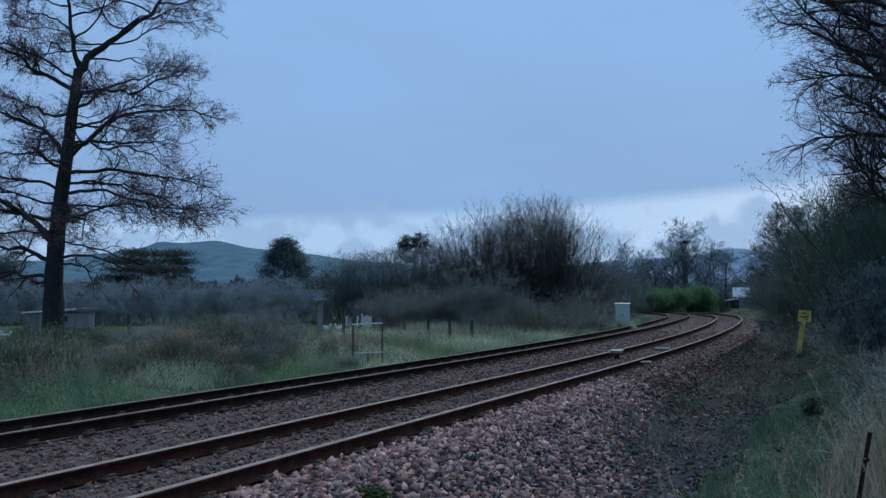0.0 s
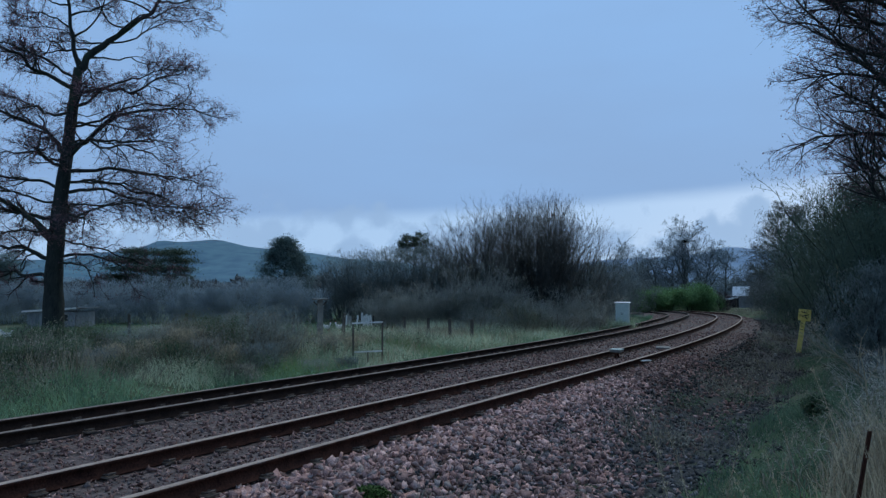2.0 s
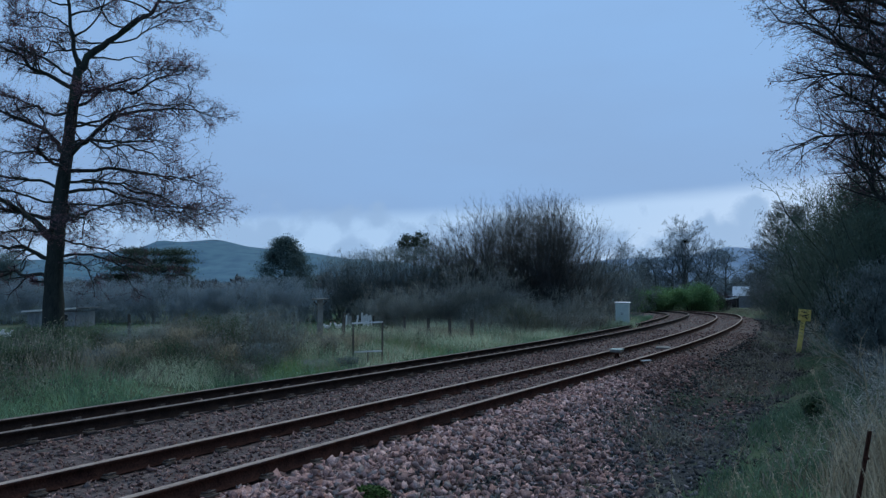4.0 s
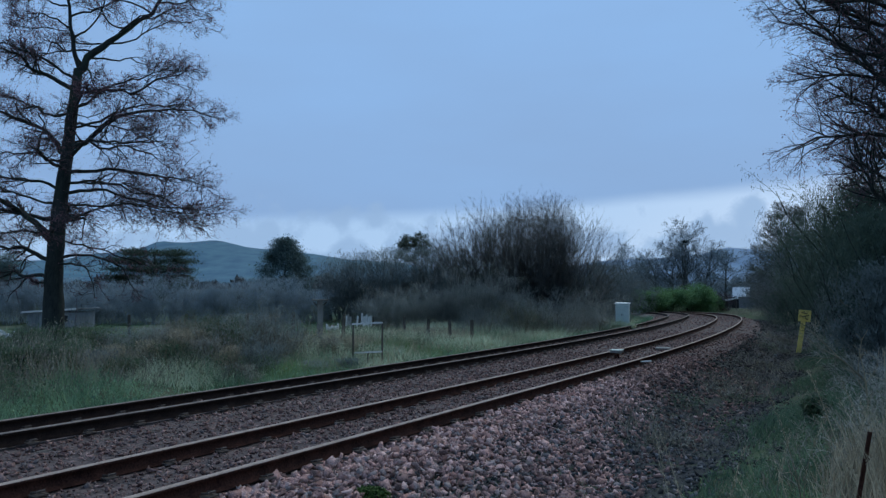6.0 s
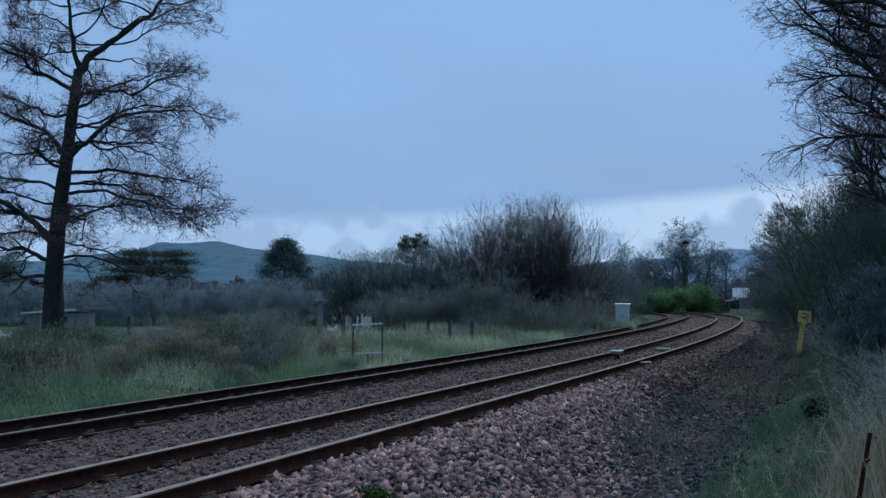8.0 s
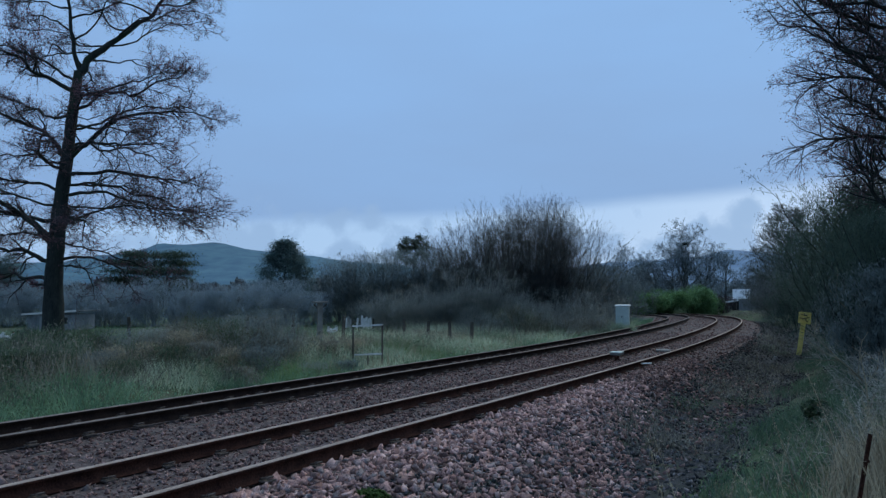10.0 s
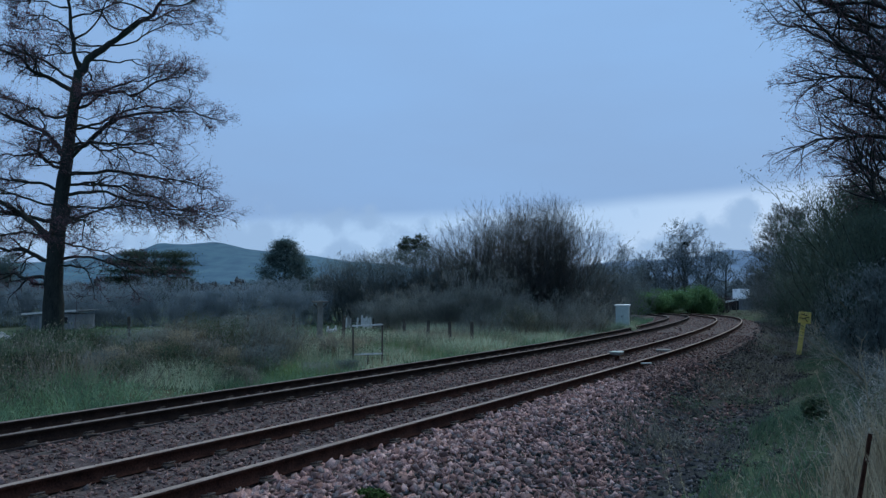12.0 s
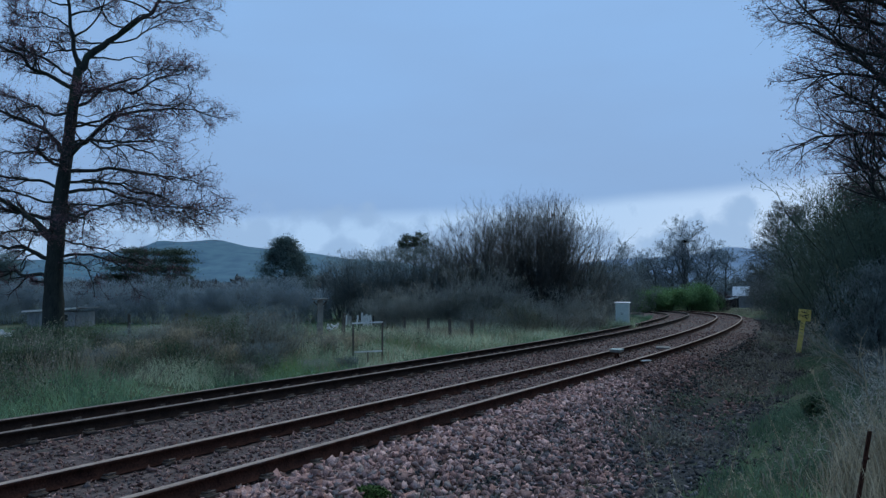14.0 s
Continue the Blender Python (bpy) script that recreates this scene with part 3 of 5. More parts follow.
# ---- grass ----
def grass_patch(name, label, n, s0, s1, o0, o1, low, high, width, lean, mat, seed, clump=0.0):
    r = np.random.default_rng(seed)
    p, s, o = strip(r, n, s0, s1, o0, o1)
    h = r.uniform(low, high, n)
    if clump:
        w = np.sin(p[:, 0] * 1.7 + seed) * np.sin(p[:, 1] * 1.3 + seed * 2) + np.sin(p[:, 0] * 0.6 + p[:, 1] * 0.8 + seed)
        keep = w + r.normal(0, 0.3, n) > clump
        p, h, w = p[keep], h[keep], w[keep]
        h = h * np.clip(0.7 + 0.45 * w, 0.35, 1.5)
    return tagged(piece(name, blades(name, p, h, width, lean, mat, r, o0 < 0)), label, "grass", kind="stuff")


grass_patch("verge_grass", "short green grass on the verge beside the track", 52000, -20, 60, 4.6, 8.4, 0.10, 0.42, 0.008, 0.9, GRASS, 3, -0.9)
grass_patch("field_grass", "rough green pasture grass", 18000, -30, 60, 10.5, 34, 0.10, 0.35, 0.015, 0.8, GRASS, 4)
grass_patch("dead_grass", "tall dry dead grass on the verge", 24000, -20, 60, 7.4, 12.5, 0.25, 0.85, 0.007, 0.8, WEED, 6, -0.3)
grass_patch("pale_grass", "pale bleached grass on the verge", 15000, -20, 60, 6.4, 13, 0.3, 0.75, 0.007, 0.8, STRAW, 16, 0.7)
grass_patch("tall_green_grass", "tall soft green grass and nettles on the verge", 30000, -20, 60, 5.2, 9.5, 0.2, 0.6, 0.009, 0.9, GRASS, 26, 0.2)
grass_patch("fresh_grass", "fresh yellowish green grass on the verge", 18000, 1, 14, 5.4, 10.5, 0.15, 0.45, 0.009, 0.9, FRESH, 33, 0.4)
grass_patch("pale_verge_grass", "soft pale green grass on the verge beside the track", 5000, 0.5, 7, 6.4, 10.0, 0.2, 0.5, 0.009, 0.9, MEADOW, 35, 0.1)
grass_patch("tall_weeds", "tall standing dead weeds along the field edge", 14000, -24, 12, 9.0, 13.5, 0.5, 1.15, 0.009, 0.5, WEED, 56, 0.1)
grass_patch("tall_straw", "tall pale standing grass along the field edge", 8000, -24, 14, 8.4, 13, 0.5, 1.15, 0.008, 0.5, STRAW, 57, 0.7)
grass_patch("bank_grass", "tall dry straw-coloured grass on the bank", 9000, -6, 3.5, -9.5, -6.6, 0.2, 0.6, 0.006, 0.6, STRAW, 7, -0.2)
grass_patch("tall_bank_straw", "tall pale dead grass around the iron stake", 4600, -7, 0.5, -7.8, -6.3, 0.3, 0.75, 0.0045, 0.35, STRAW, 71, 0.0)
grass_patch("bank_dead_grass", "dull brown dead grass on the bank", 20000, -6, 75, -9, -5.6, 0.12, 0.45, 0.007, 1.3, WEED, 17, -0.6)
grass_patch("bank_green_grass", "green grass at the foot of the bank", 25000, -6, 34, -6.5, -4.85, 0.06, 0.3, 0.006, 0.9, BANK_GREEN, 8, -0.5)
grass_patch("fresh_grass", "fresh yellowish green grass at the foot of the bank", 5000, -6, -1, -6.4, -5.0, 0.1, 0.3, 0.006, 0.9, FRESH, 34, 0.1)
grass_patch("cess_grass", "dull green grass round the milepost", 5000, 4, 22, -5.8, -4.5, 0.08, 0.3, 0.006, 1.2, BANK_GREEN, 78, 0.5)
grass_patch("cess_weeds", "low dead weeds on the dark gravel", 9000, -4, 30, -5.2, -2.8, 0.05, 0.25, 0.005, 1.2, WEED, 9, 0.1)


def leafy_patch(name, label, n, s0, s1, o0, o1, high, size, mat, seed, clump):
    """Low leafy weeds in clumps."""
    r = np.random.default_rng(seed)
    p, s, o = strip(r, n, s0, s1, o0, o1)
    w = np.sin(p[:, 0] * 2.3 + seed) * np.sin(p[:, 1] * 1.9 + seed * 2) + np.sin(p[:, 0] * 0.7 + p[:, 1] * 1.1 + seed)
    keep = w + r.normal(0, 0.35, n) > clump
    p, w = p[keep], w[keep]
    p[:, 2] += high * r.random(len(p)) * np.clip(0.55 + 0.4 * w, 0.15, 1.3)
    return tagged(piece(name, flakes(name, p, size, mat, r)), label, "weeds", kind="stuff")


leafy_patch("verge_weeds", "low green nettles and docks on the verge", 56000, -20, 45, 4.9, 9, 0.42, 0.036, GRASS, 41, 0.1)
leafy_patch("dead_weeds", "brown dead leaves and seed heads on the verge", 50000, -20, 16, 7.4, 12.5, 1.0, 0.030, WEED, 42, 0.0)
leafy_patch("bramble_leaves", "dark green bramble leaves on the verge", 56000, -20, 16, 6.4, 11.5, 0.75, 0.036, LEAF, 43, 0.2)
leafy_patch("pale_seed_heads", "pale seed heads of dead weeds on the verge", 9000, -20, 45, 6.4, 12, 1.0, 0.018, STRAW, 44, 0.8)
leafy_patch("standing_weeds", "brown leaves and seed heads of tall dead weeds", 44000, -24, 10, 8.8, 13, 1.2, 0.030, WEED, 58, 0.3)
leafy_patch("bank_weeds", "dark green weeds at the foot of the bank", 24000, -5, 34, -6.5, -4.9, 0.25, 0.018, BANK_GREEN, 45, 0.0)
leafy_patch("bank_brambles", "dark green bramble leaves on the bank", 60000, -1, 34, -9.5, -5.6, 0.55, 0.022, LEAF, 46, -0.3)
leafy_patch("bank_dead_weeds", "brown dead weeds on the bank", 30000, -3, 34, -9, -5.2, 0.5, 0.018, WEED, 47, -0.2)
leafy_patch("bank_dead_weeds", "brown dead weeds on the bank", 9000, 32, 95, -9, -4.8, 0.5, 0.05, WEED, 48, -0.6)
grass_patch("bank_turf", "short rough turf on the bank top", 14000, -28, 2, -16, -5.3, 0.05, 0.2, 0.010, 0.9, GRASS, 38)
grass_patch("meadow_grass", "soft pale green grass beyond the verge", 44000, 5, 45, 5.2, 14, 0.25, 0.65, 0.018, 0.9, MEADOW, 36, -1.4)
grass_patch("meadow_straw", "pale straw grass beyond the verge", 16000, 6, 45, 5.4, 13, 0.3, 0.7, 0.012, 0.9, STRAW, 37, 0.0)


# ---- trees ----
def along_view(px, depth):
    """x at that depth for a sight line that leans px to the right of the middle."""
    return (px - 784) / FOCAL * depth


def stand(px, depth, sink=0.0):
    x = along_view(px, depth)
    return Vector((x, depth, floor_at(x, depth) - sink))


def stuff(ob):
    ob["kind"] = "stuff"
    return ob


def spots_on(paths, n, rng, spread, keep=None):
    """Random places close to the ends of twigs."""
    ends = np.array([p[-1][0][:] for p in paths] + [p[len(p) // 2][0][:] for p in paths])
    if keep is not None:
        ends = ends[keep(ends)]
    return ends[rng.integers(0, len(ends), n)] + rng.normal(0, spread, (n, 3))


def bough(wood, r, p, azimuth, length, rise0, rise1, radius, kids, least, twist=0.13):
    """A long limb whose slope bends from one angle to another, with side branches and twigs."""
    steps = 15
    a, path = radians(azimuth), [(p.copy(), radius)]
    marks = sorted(0.18 + 0.82 * r.random() ** 0.75 for _ in range(kids[0]))
    side = 1
    kink = 0.0
    for i in range(steps):
        kink = 0.35 * kink + r.gauss(0, twist * 1.9)
        a += r.gauss(0, twist)
        e = radians(rise0 + (rise1 - rise0) * ((i + 0.5) / steps) ** 0.8) + kink
        d = Vector((math.cos(a) * math.cos(e), math.sin(a) * math.cos(e), math.sin(e)))
        q = p + d * (length / steps)
        rad = max(0.012, radius * (1 - 0.85 * (i + 1) / steps))
        path.append((q, rad))
        while marks and marks[0] <= (i + 1) / steps:
            m = marks.pop(0)
            side = -side
            turn = a + side * r.uniform(0.35, 1.1)
            up = e * 0.5 + r.uniform(-0.45, 0.5)
            dd = Vector((math.cos(turn) * math.cos(up), math.sin(turn) * math.cos(up), math.sin(up)))
            grow(wood, r, p.lerp(q, r.random()), dd, length * 0.25 * (1.15 - 0.4 * m) * r.uniform(0.5, 1.35), rad * 0.55, 1, 3, kids, 0.85, 0.04, 0.26, 0.55, 0.15, least)
        p = q
    wood[0].append(path)


# start height, azimuth, length, slope at the start, slope at the end, radius
ALDER_LIMBS = [(10.2, 5, 5.6, 0, 14, 0.075), (7.9, -12, 6.5, 52, -22, 0.105), (8.1, 16, 6.3, 14, -10, 0.065), (7.5, -20, 6.8, 28, -24, 0.085),
               (6.9, 12, 6.2, 18, -28, 0.09), (6.1, -15, 6.6, 6, -27, 0.08), (5.0, 10, 6.1, 4, -8, 0.055), (4.7, -25, 5.0, 5, -30, 0.06),
               (3.5, 6, 4.0, 25, -62, 0.075), (3.2, -22, 3.4, 12, -58, 0.06), (10.3, 178, 4.8, 36, 10, 0.11), (7.6, 186, 5.0, 48, 2, 0.11),
               (6.2, 172, 4.8, 12, 2, 0.075)]
ALDER_LIMBS_MORE = [(9.4, 168, 4.6, 22, 6, 0.07), (10.7, 192, 4.6, 32, 12, 0.07), (9.6, -10, 5.2, 28, 2, 0.06), (8.8, 14, 5.8, 22, -6, 0.06), (6.5, 3, 6.2, 10, -18, 0.06),
                    (5.6, 2, 6.2, 2, -14, 0.05), (4.2, 16, 5.0, -4, -22, 0.05), (7.2, 178, 4.6, 22, 2, 0.06), (4.5, 190, 4.4, 12, -4, 0.06)]
ALDER_LIMBS_LOW = [(5.7, 187, 4.8, 4, 0, 0.06), (5.0, 176, 4.8, 28, -6, 0.105), (3.9, 182, 5.0, 48, 8, 0.17), (3.3, 168, 4.6, 8, 5, 0.11),
                   (2.6, 185, 4.4, -2, 8, 0.10), (2.3, 200, 0.9, 12, 10, 0.09), (9.0, 80, 4.2, 25, 0, 0.07), (7.0, 262, 4.4, 20, -10, 0.08),
                   (5.6, 100, 4.4, 15, -15, 0.08), (4.4, 285, 4.2, 10, -20, 0.07), (6.4, 50, 4.6, 12, -20, 0.07), (8.6, 310, 4.4, 25, -8, 0.07)]


def alder():
    r, g = random.Random(7), np.random.default_rng(7)
    at = stand(97, 28)
    root = thing("alder_tree", "tall leafless alder with dark bark and clusters of old catkins", "tree", Matrix.Translation(at))
    zs = [-0.15, 0.3, 2.7, 6.15, 9.1, 10.25, 11.2]
    xs = [0.0, 0.0, -0.05, 0.18, 0.46, 0.62, 0.72]
    rs = [0.60, 0.44, 0.345, 0.27, 0.215, 0.20, 0.175]
    def spine(z):
        return Vector((float(np.interp(z, zs, xs)), 0.04 * math.sin(z), z))
    path = [(spine(z), float(np.interp(z, zs, rs)) * (1 + 0.04 * math.sin(z * 5))) for z in np.linspace(-0.15, 11.2, 26)]
    piece("trunk", chains("trunk", [path], BARK, 14, True), root, "dark furrowed trunk")
    twigs = []
    def limb(p, row, kids=(20, 8, 5)):
        wood = [[], [], [], []]
        bough(wood, r, p, row[0], row[1] * (1.0 if abs(row[0]) < 90 else 0.97), *row[2:4], row[4] * 0.98, kids if abs(row[0]) < 90 else (kids[0] + 6, kids[1], kids[2]), 0.0075)
        piece("limb", chains("limb", wood[0] + wood[1], BARK, 6, True), root)
        twigs.extend(wood[2] + wood[3])
    for z, *row in ALDER_LIMBS + ALDER_LIMBS_MORE + ALDER_LIMBS_LOW:
        limb(spine(z), row, (20, 8, 5) if z > 4.6 else (13, 6, 4))
    # the two leaders above the fork, each with limbs of its own
    for pts, r0, seed in (((spine(11.1), Vector((1.25, 0.1, 11.9)), Vector((2.1, 0.3, 12.7)), Vector((3.5, 0.4, 13.7)), Vector((4.4, 0.5, 15.2))), 0.17, 1),
                          ((spine(11.1), Vector((0.60, -0.2, 12.0)), Vector((0.45, -0.3, 13.2)), Vector((0.1, -0.2, 15.0)), Vector((0.0, 0.0, 16.8))), 0.11, 2)):
        fine = []
        for a, b in zip(pts, pts[1:]):
            fine += [a.lerp(b, k / 3) + Vector((r.gauss(0, 0.05), 0, r.gauss(0, 0.05))) for k in range(3)]
        fine.append(pts[-1])
        piece("leader", chains("leader", [[(q, r0 * (1 - 0.8 * k / len(fine))) for k, q in enumerate(fine)]], BARK, 8, True), root)
        n = 11
        for k in range(n):
            q = fine[min(len(fine) - 1, 2 + int(k * (len(fine) - 2) / n))]
            right = (k % 2 == 0)
            az = (r.uniform(-45, 45) if right else r.uniform(135, 225)) if k % 3 else r.uniform(0, 360)
            limb(q, (az, 4.2 * (1.15 - 0.5 * k / n), r.uniform(-5, 40), r.uniform(-10, 25), 0.045), (12, 7, 5))
    stuff(piece("crown", chains("crown", twigs, TWIG, 3, pointed=True), root, "fine dark twigs"))
    nests = spots_on(twigs, 700, g, 0.05)
    pts = np.concatenate([spots_on(twigs, 50000, g, 0.06), np.repeat(nests, 34, 0) + g.normal(0, 0.2, (700 * 34, 3)) * np.array([1.5, 1.2, 0.7])])
    stuff(piece("catkin", flakes("catkin", pts, 0.034, CATKIN, g, long=1.5), root, "brown catkins and cones"))
    return root


alder()


def bare_tree(label, at, height, trunk_r, seed, limbs, kids=(9, 7, 5), bark=BARK, twig=TWIG, least=0.006, lean=(0, 0), low=0.15, lift=0.05, spread=0.8, ratio=0.55, wild=0.10, limb_len=0.38, name="bare_tree", group="", bits=0, bit_size=0.04, bit=CATKIN, taper=(1.15, -0.75), rise0=0.25, bit_long=1.5):
    """A leafless tree: trunk, limbs and a crown of twigs."""
    r = random.Random(seed)
    root = thing(name, label, "tree", Matrix.Translation(at), group)
    p, d, n = Vector((0, 0, -0.1)), Vector((lean[0], lean[1], 1)).normalized(), 14
    path, twigs = [(p, trunk_r * 1.4)], []
    for i in range(n):
        d = (d + Vector((r.gauss(0, 0.05), r.gauss(0, 0.05), 0.06))).normalized()
        p = p + d * (height * 0.9 / n)
        path.append((p, trunk_r * (1 - (i + 1) / n) ** 0.8 + 0.015))
    piece("trunk", chains("trunk", [path], bark, 8, True), root)
    about = r.uniform(0, 6)
    for k in range(limbs):
        m = low + (1 - low) * (k + r.random()) / limbs
        i = min(n - 1, int(m * n))
        about += 2.4 + r.uniform(-0.4, 0.4)
        rise = rise0 + 0.7 * m + r.uniform(-0.15, 0.15)
        d = Vector((math.cos(about) * math.cos(rise), math.sin(about) * math.cos(rise), math.sin(rise)))
        wood = [[] for _ in range(5)]
        grow(wood, r, path[i][0].lerp(path[i + 1][0], r.random()), d, height * limb_len * (taper[0] + taper[1] * m) * r.uniform(0.8, 1.15), min(path[i + 1][1] * 0.7, trunk_r * 0.35), 1, 4, (0,) + tuple(kids), spread, lift, wild, ratio, 0.2, least)
        piece("limb", chains("limb", wood[1] + wood[2], bark, 5, True), root)
        twigs += wood[3] + wood[4]
    stuff(piece("crown", chains("crown", twigs, twig, 3, pointed=True), root))
    if bits:
        g = np.random.default_rng(seed)
        stuff(piece("catkin", flakes("catkin", spots_on(twigs, bits, g, 0.05), bit_size, bit, g, long=bit_long), root))
    return root


def thicket(label, at, width, height, seed, stems=40, kids=(7, 5), twig=TWIG, bark=BARK, least=0.007, name="shrub", deep=None, flare=0.55, leaves=0, leaf=LEAF, leaf_size=0.06, group="", ratio=0.42, leaf_top=0.8, lean=0.0, category="shrub", spread=0.45, wild=0.06, dome=0.35, even=0.7, slim=0.010, leaf_long=1.7, fill=0.62, upright=0.0):
    """A many-stemmed shrub: each main stem by itself, the twigs as one crown."""
    r = random.Random(seed)
    root = thing(name, label, category, Matrix.Translation(at), group)
    deep = deep or width
    twigs = []
    for k in range(stems):
        x, y = r.uniform(-0.5, 0.5), r.uniform(-0.5, 0.5)
        p = Vector((x * width * 0.6, y * deep * 0.6, -0.15))
        d = Vector((x * flare * 2 + r.gauss(0, 0.1) + lean, y * flare * 2 + r.gauss(0, 0.1), 1)).normalized()
        size = height * r.uniform(even, 1.0) * (1 - dome * (abs(x) * 2) ** 2)
        wood = [[], [], []]
        grow(wood, r, p, d, size, slim * size + min(0.005, 0.006 * size), 0, 2, tuple(kids) + (0,), spread, 0.06, wild, ratio, 0.15, least)
        piece("stem", chains("stem", wood[0], bark, 4, True), root)
        twigs += wood[1] + wood[2]
    stuff(piece("crown", chains("crown", twigs, twig, 3, pointed=True), root))
    if leaves:
        g = np.random.default_rng(seed)
        low = g.uniform(-1, 1, (leaves * 2 // 5, 3)) * np.array([width * 0.52, deep * 0.52, 0.5]) + np.array([0, 0, 0.5])
        low = low[(low[:, 0] / width) ** 2 + (low[:, 1] / deep) ** 2 < 0.25] * np.array([1, 1, height * fill])
        pts = np.concatenate([spots_on(twigs, leaves // 3, g, 0.10, lambda e: e[:, 2] < height * leaf_top), low])
        stuff(piece("leaf", flakes("leaf", pts, leaf_size * 1.25, leaf, g, flat=-upright, long=leaf_long), root))
    return root


def conifer(label, at, height, width, seed, flat=False, bare=0.25, tufts=90, needles=70, name="pine_tree", tuft=0.35, needle=0.16, green=NEEDLE, tiers=0):
    """An evergreen: trunk, boughs and tufts of needles."""
    r, g = random.Random(seed), np.random.default_rng(seed)
    root = thing(name, label, "tree", Matrix.Translation(at))
    path = [(Vector((0.1 * math.sin(k), 0, height * 0.93 * k / 9 - 0.1)), 0.022 * height * (1 - 0.85 * k / 9)) for k in range(10)]
    piece("trunk", chains("trunk", [path], BARK, 8, True), root)
    centres = []
    for k in range(tufts):
        m = bare + (1 - bare) * r.random() ** 0.8
        if tiers:
            m = bare + (1 - bare) * (int((m - bare) / (1 - bare) * tiers) + r.uniform(0.35, 0.75)) / tiers
        out = width / 2 * (math.sqrt(max(0.02, 1 - ((m - 0.72) / 0.42) ** 2)) if flat else min(1.0, (1.04 - m) * 1.9) ** 0.75)
        a, f = r.uniform(0, 6.28), r.uniform(0.45, 1.0)
        c = Vector((math.cos(a) * out * f, math.sin(a) * out * f, m * height))
        s = Vector((0.1 * math.sin(m * 9), 0, max(bare * 0.7 * height, m * height - out * 0.35)))
        if k % 3 == 0:
            piece("bough", chains("bough", [[(s, 0.04), (s.lerp(c, 0.5) + Vector((0, 0, -0.05)), 0.028), (c, 0.012)]], BARK, 4, True), root)
        centres.append(c[:])
    c = np.repeat(np.array(centres), needles, 0)
    pts = c + g.normal(0, tuft, c.shape) * np.array([1, 1, 0.34 if tiers else 0.55])
    stuff(piece("crown", flakes("crown", pts, needle, green, g, long=2.0), root, "dark green needles"))
    return root


# ---- bushes and trees beyond the tracks ----
thicket("broad leafless willow bush with dense upright stems", stand(940, 42), 3.9, 7.9, 21, 170, (11, 8), twig=WILLOW, bark=WILLOW, name="willow_bush", leaves=130000, leaf=WILLOW, leaf_size=0.0105, leaf_long=22, leaf_top=0.98, fill=0.84, upright=2.0, flare=0.42, spread=0.5, least=0.0045, ratio=0.30, dome=0.22, even=0.84, slim=0.002, wild=0.05, group="willow bushes")
thicket("sparse leafless willow bush with spreading branches", stand(852, 43.5), 4.4, 7.4, 22, 70, (12, 9), twig=WILLOW, bark=TWIG_GREY, name="willow_bush", leaves=34000, leaf=WILLOW, leaf_size=0.009, leaf_long=18, upright=1.0, leaf_top=0.85, fill=0.42, flare=0.42, spread=0.55, least=0.005, ratio=0.38, dome=0.3, even=0.8, slim=0.0045, wild=0.1, group="willow bushes")
thicket("spreading leafless willow bush with bent branches", stand(992, 43), 3.0, 7.2, 23, 44, (12, 9), twig=WILLOW, bark=TWIG_GREY, name="willow_bush", leaves=16000, leaf=WILLOW, leaf_size=0.0085, leaf_long=18, upright=1.0, leaf_top=0.8, fill=0.38, flare=0.5, spread=0.55, least=0.005, ratio=0.36, dome=0.2, even=0.75, slim=0.0045, wild=0.09, lean=0.12, group="willow bushes")
HEDGE = [(612, 52, 4.5, 4.5), (655, 49, 4.5, 4.7), (700, 48, 5, 4.9), (745, 46, 5, 4.8), (790, 47, 5, 4.8), (838, 44, 5, 4.2), (1012, 45, 4.6, 3.7), (1050, 48, 5, 3.9), (1088, 54, 5, 4.2)]
for i, (px, depth, w, h) in enumerate(HEDGE):
    thicket("leafless hedgerow shrub behind the fence", stand(px, depth), w, h * 1.13, 30 + i, 34, (6, 4), twig=HEDGE_TWIG, bark=HEDGE_TWIG, leaves=32000, leaf=HEDGE_TWIG, leaf_size=0.018, leaf_long=12, fill=0.92, group="hedgerow shrubs", least=0.009, spread=0.6, leaf_top=0.95)
LOW = [(445, 20.5, 1.9, 1.85), (488, 21.5, 1.4, 2.1), (395, 20.5, 1.5, 1.75), (335, 21, 1.4, 1.55), (285, 21.5, 1.3, 1.3), (65, 22, 1.6, 1.2), (150, 23, 1.7, 1.2), (15, 21, 1.2, 0.7), (240, 25, 1.2, 0.6), (860, 33, 3.0, 1.6), (915, 34, 3.2, 1.8), (985, 35, 3.2, 1.7), (1045, 37, 3.0, 1.5), (210, 23.5, 1.5, 1.15), (240, 20, 1.2, 0.9), (110, 20, 1.3, 0.8), (360, 19, 1.0, 1.05), (465, 18.6, 1.0, 1.0), (310, 18.5, 0.9, 0.95), (30, 17.5, 1.0, 0.75), (95, 17, 0.9, 0.65), (175, 18, 1.1, 0.8), (225, 17.5, 0.9, 0.6), (430, 17.2, 0.8, 0.55), (560, 18.8, 0.8, 0.5), (615, 19.6, 0.7, 0.5), (40, 19.5, 1.4, 1.1), (122, 19, 1.4, 1.0), (15, 16.5, 1.2, 1.0), (60, 16.9, 1.2, 1.0), (105, 17.4, 1.2, 0.95)]
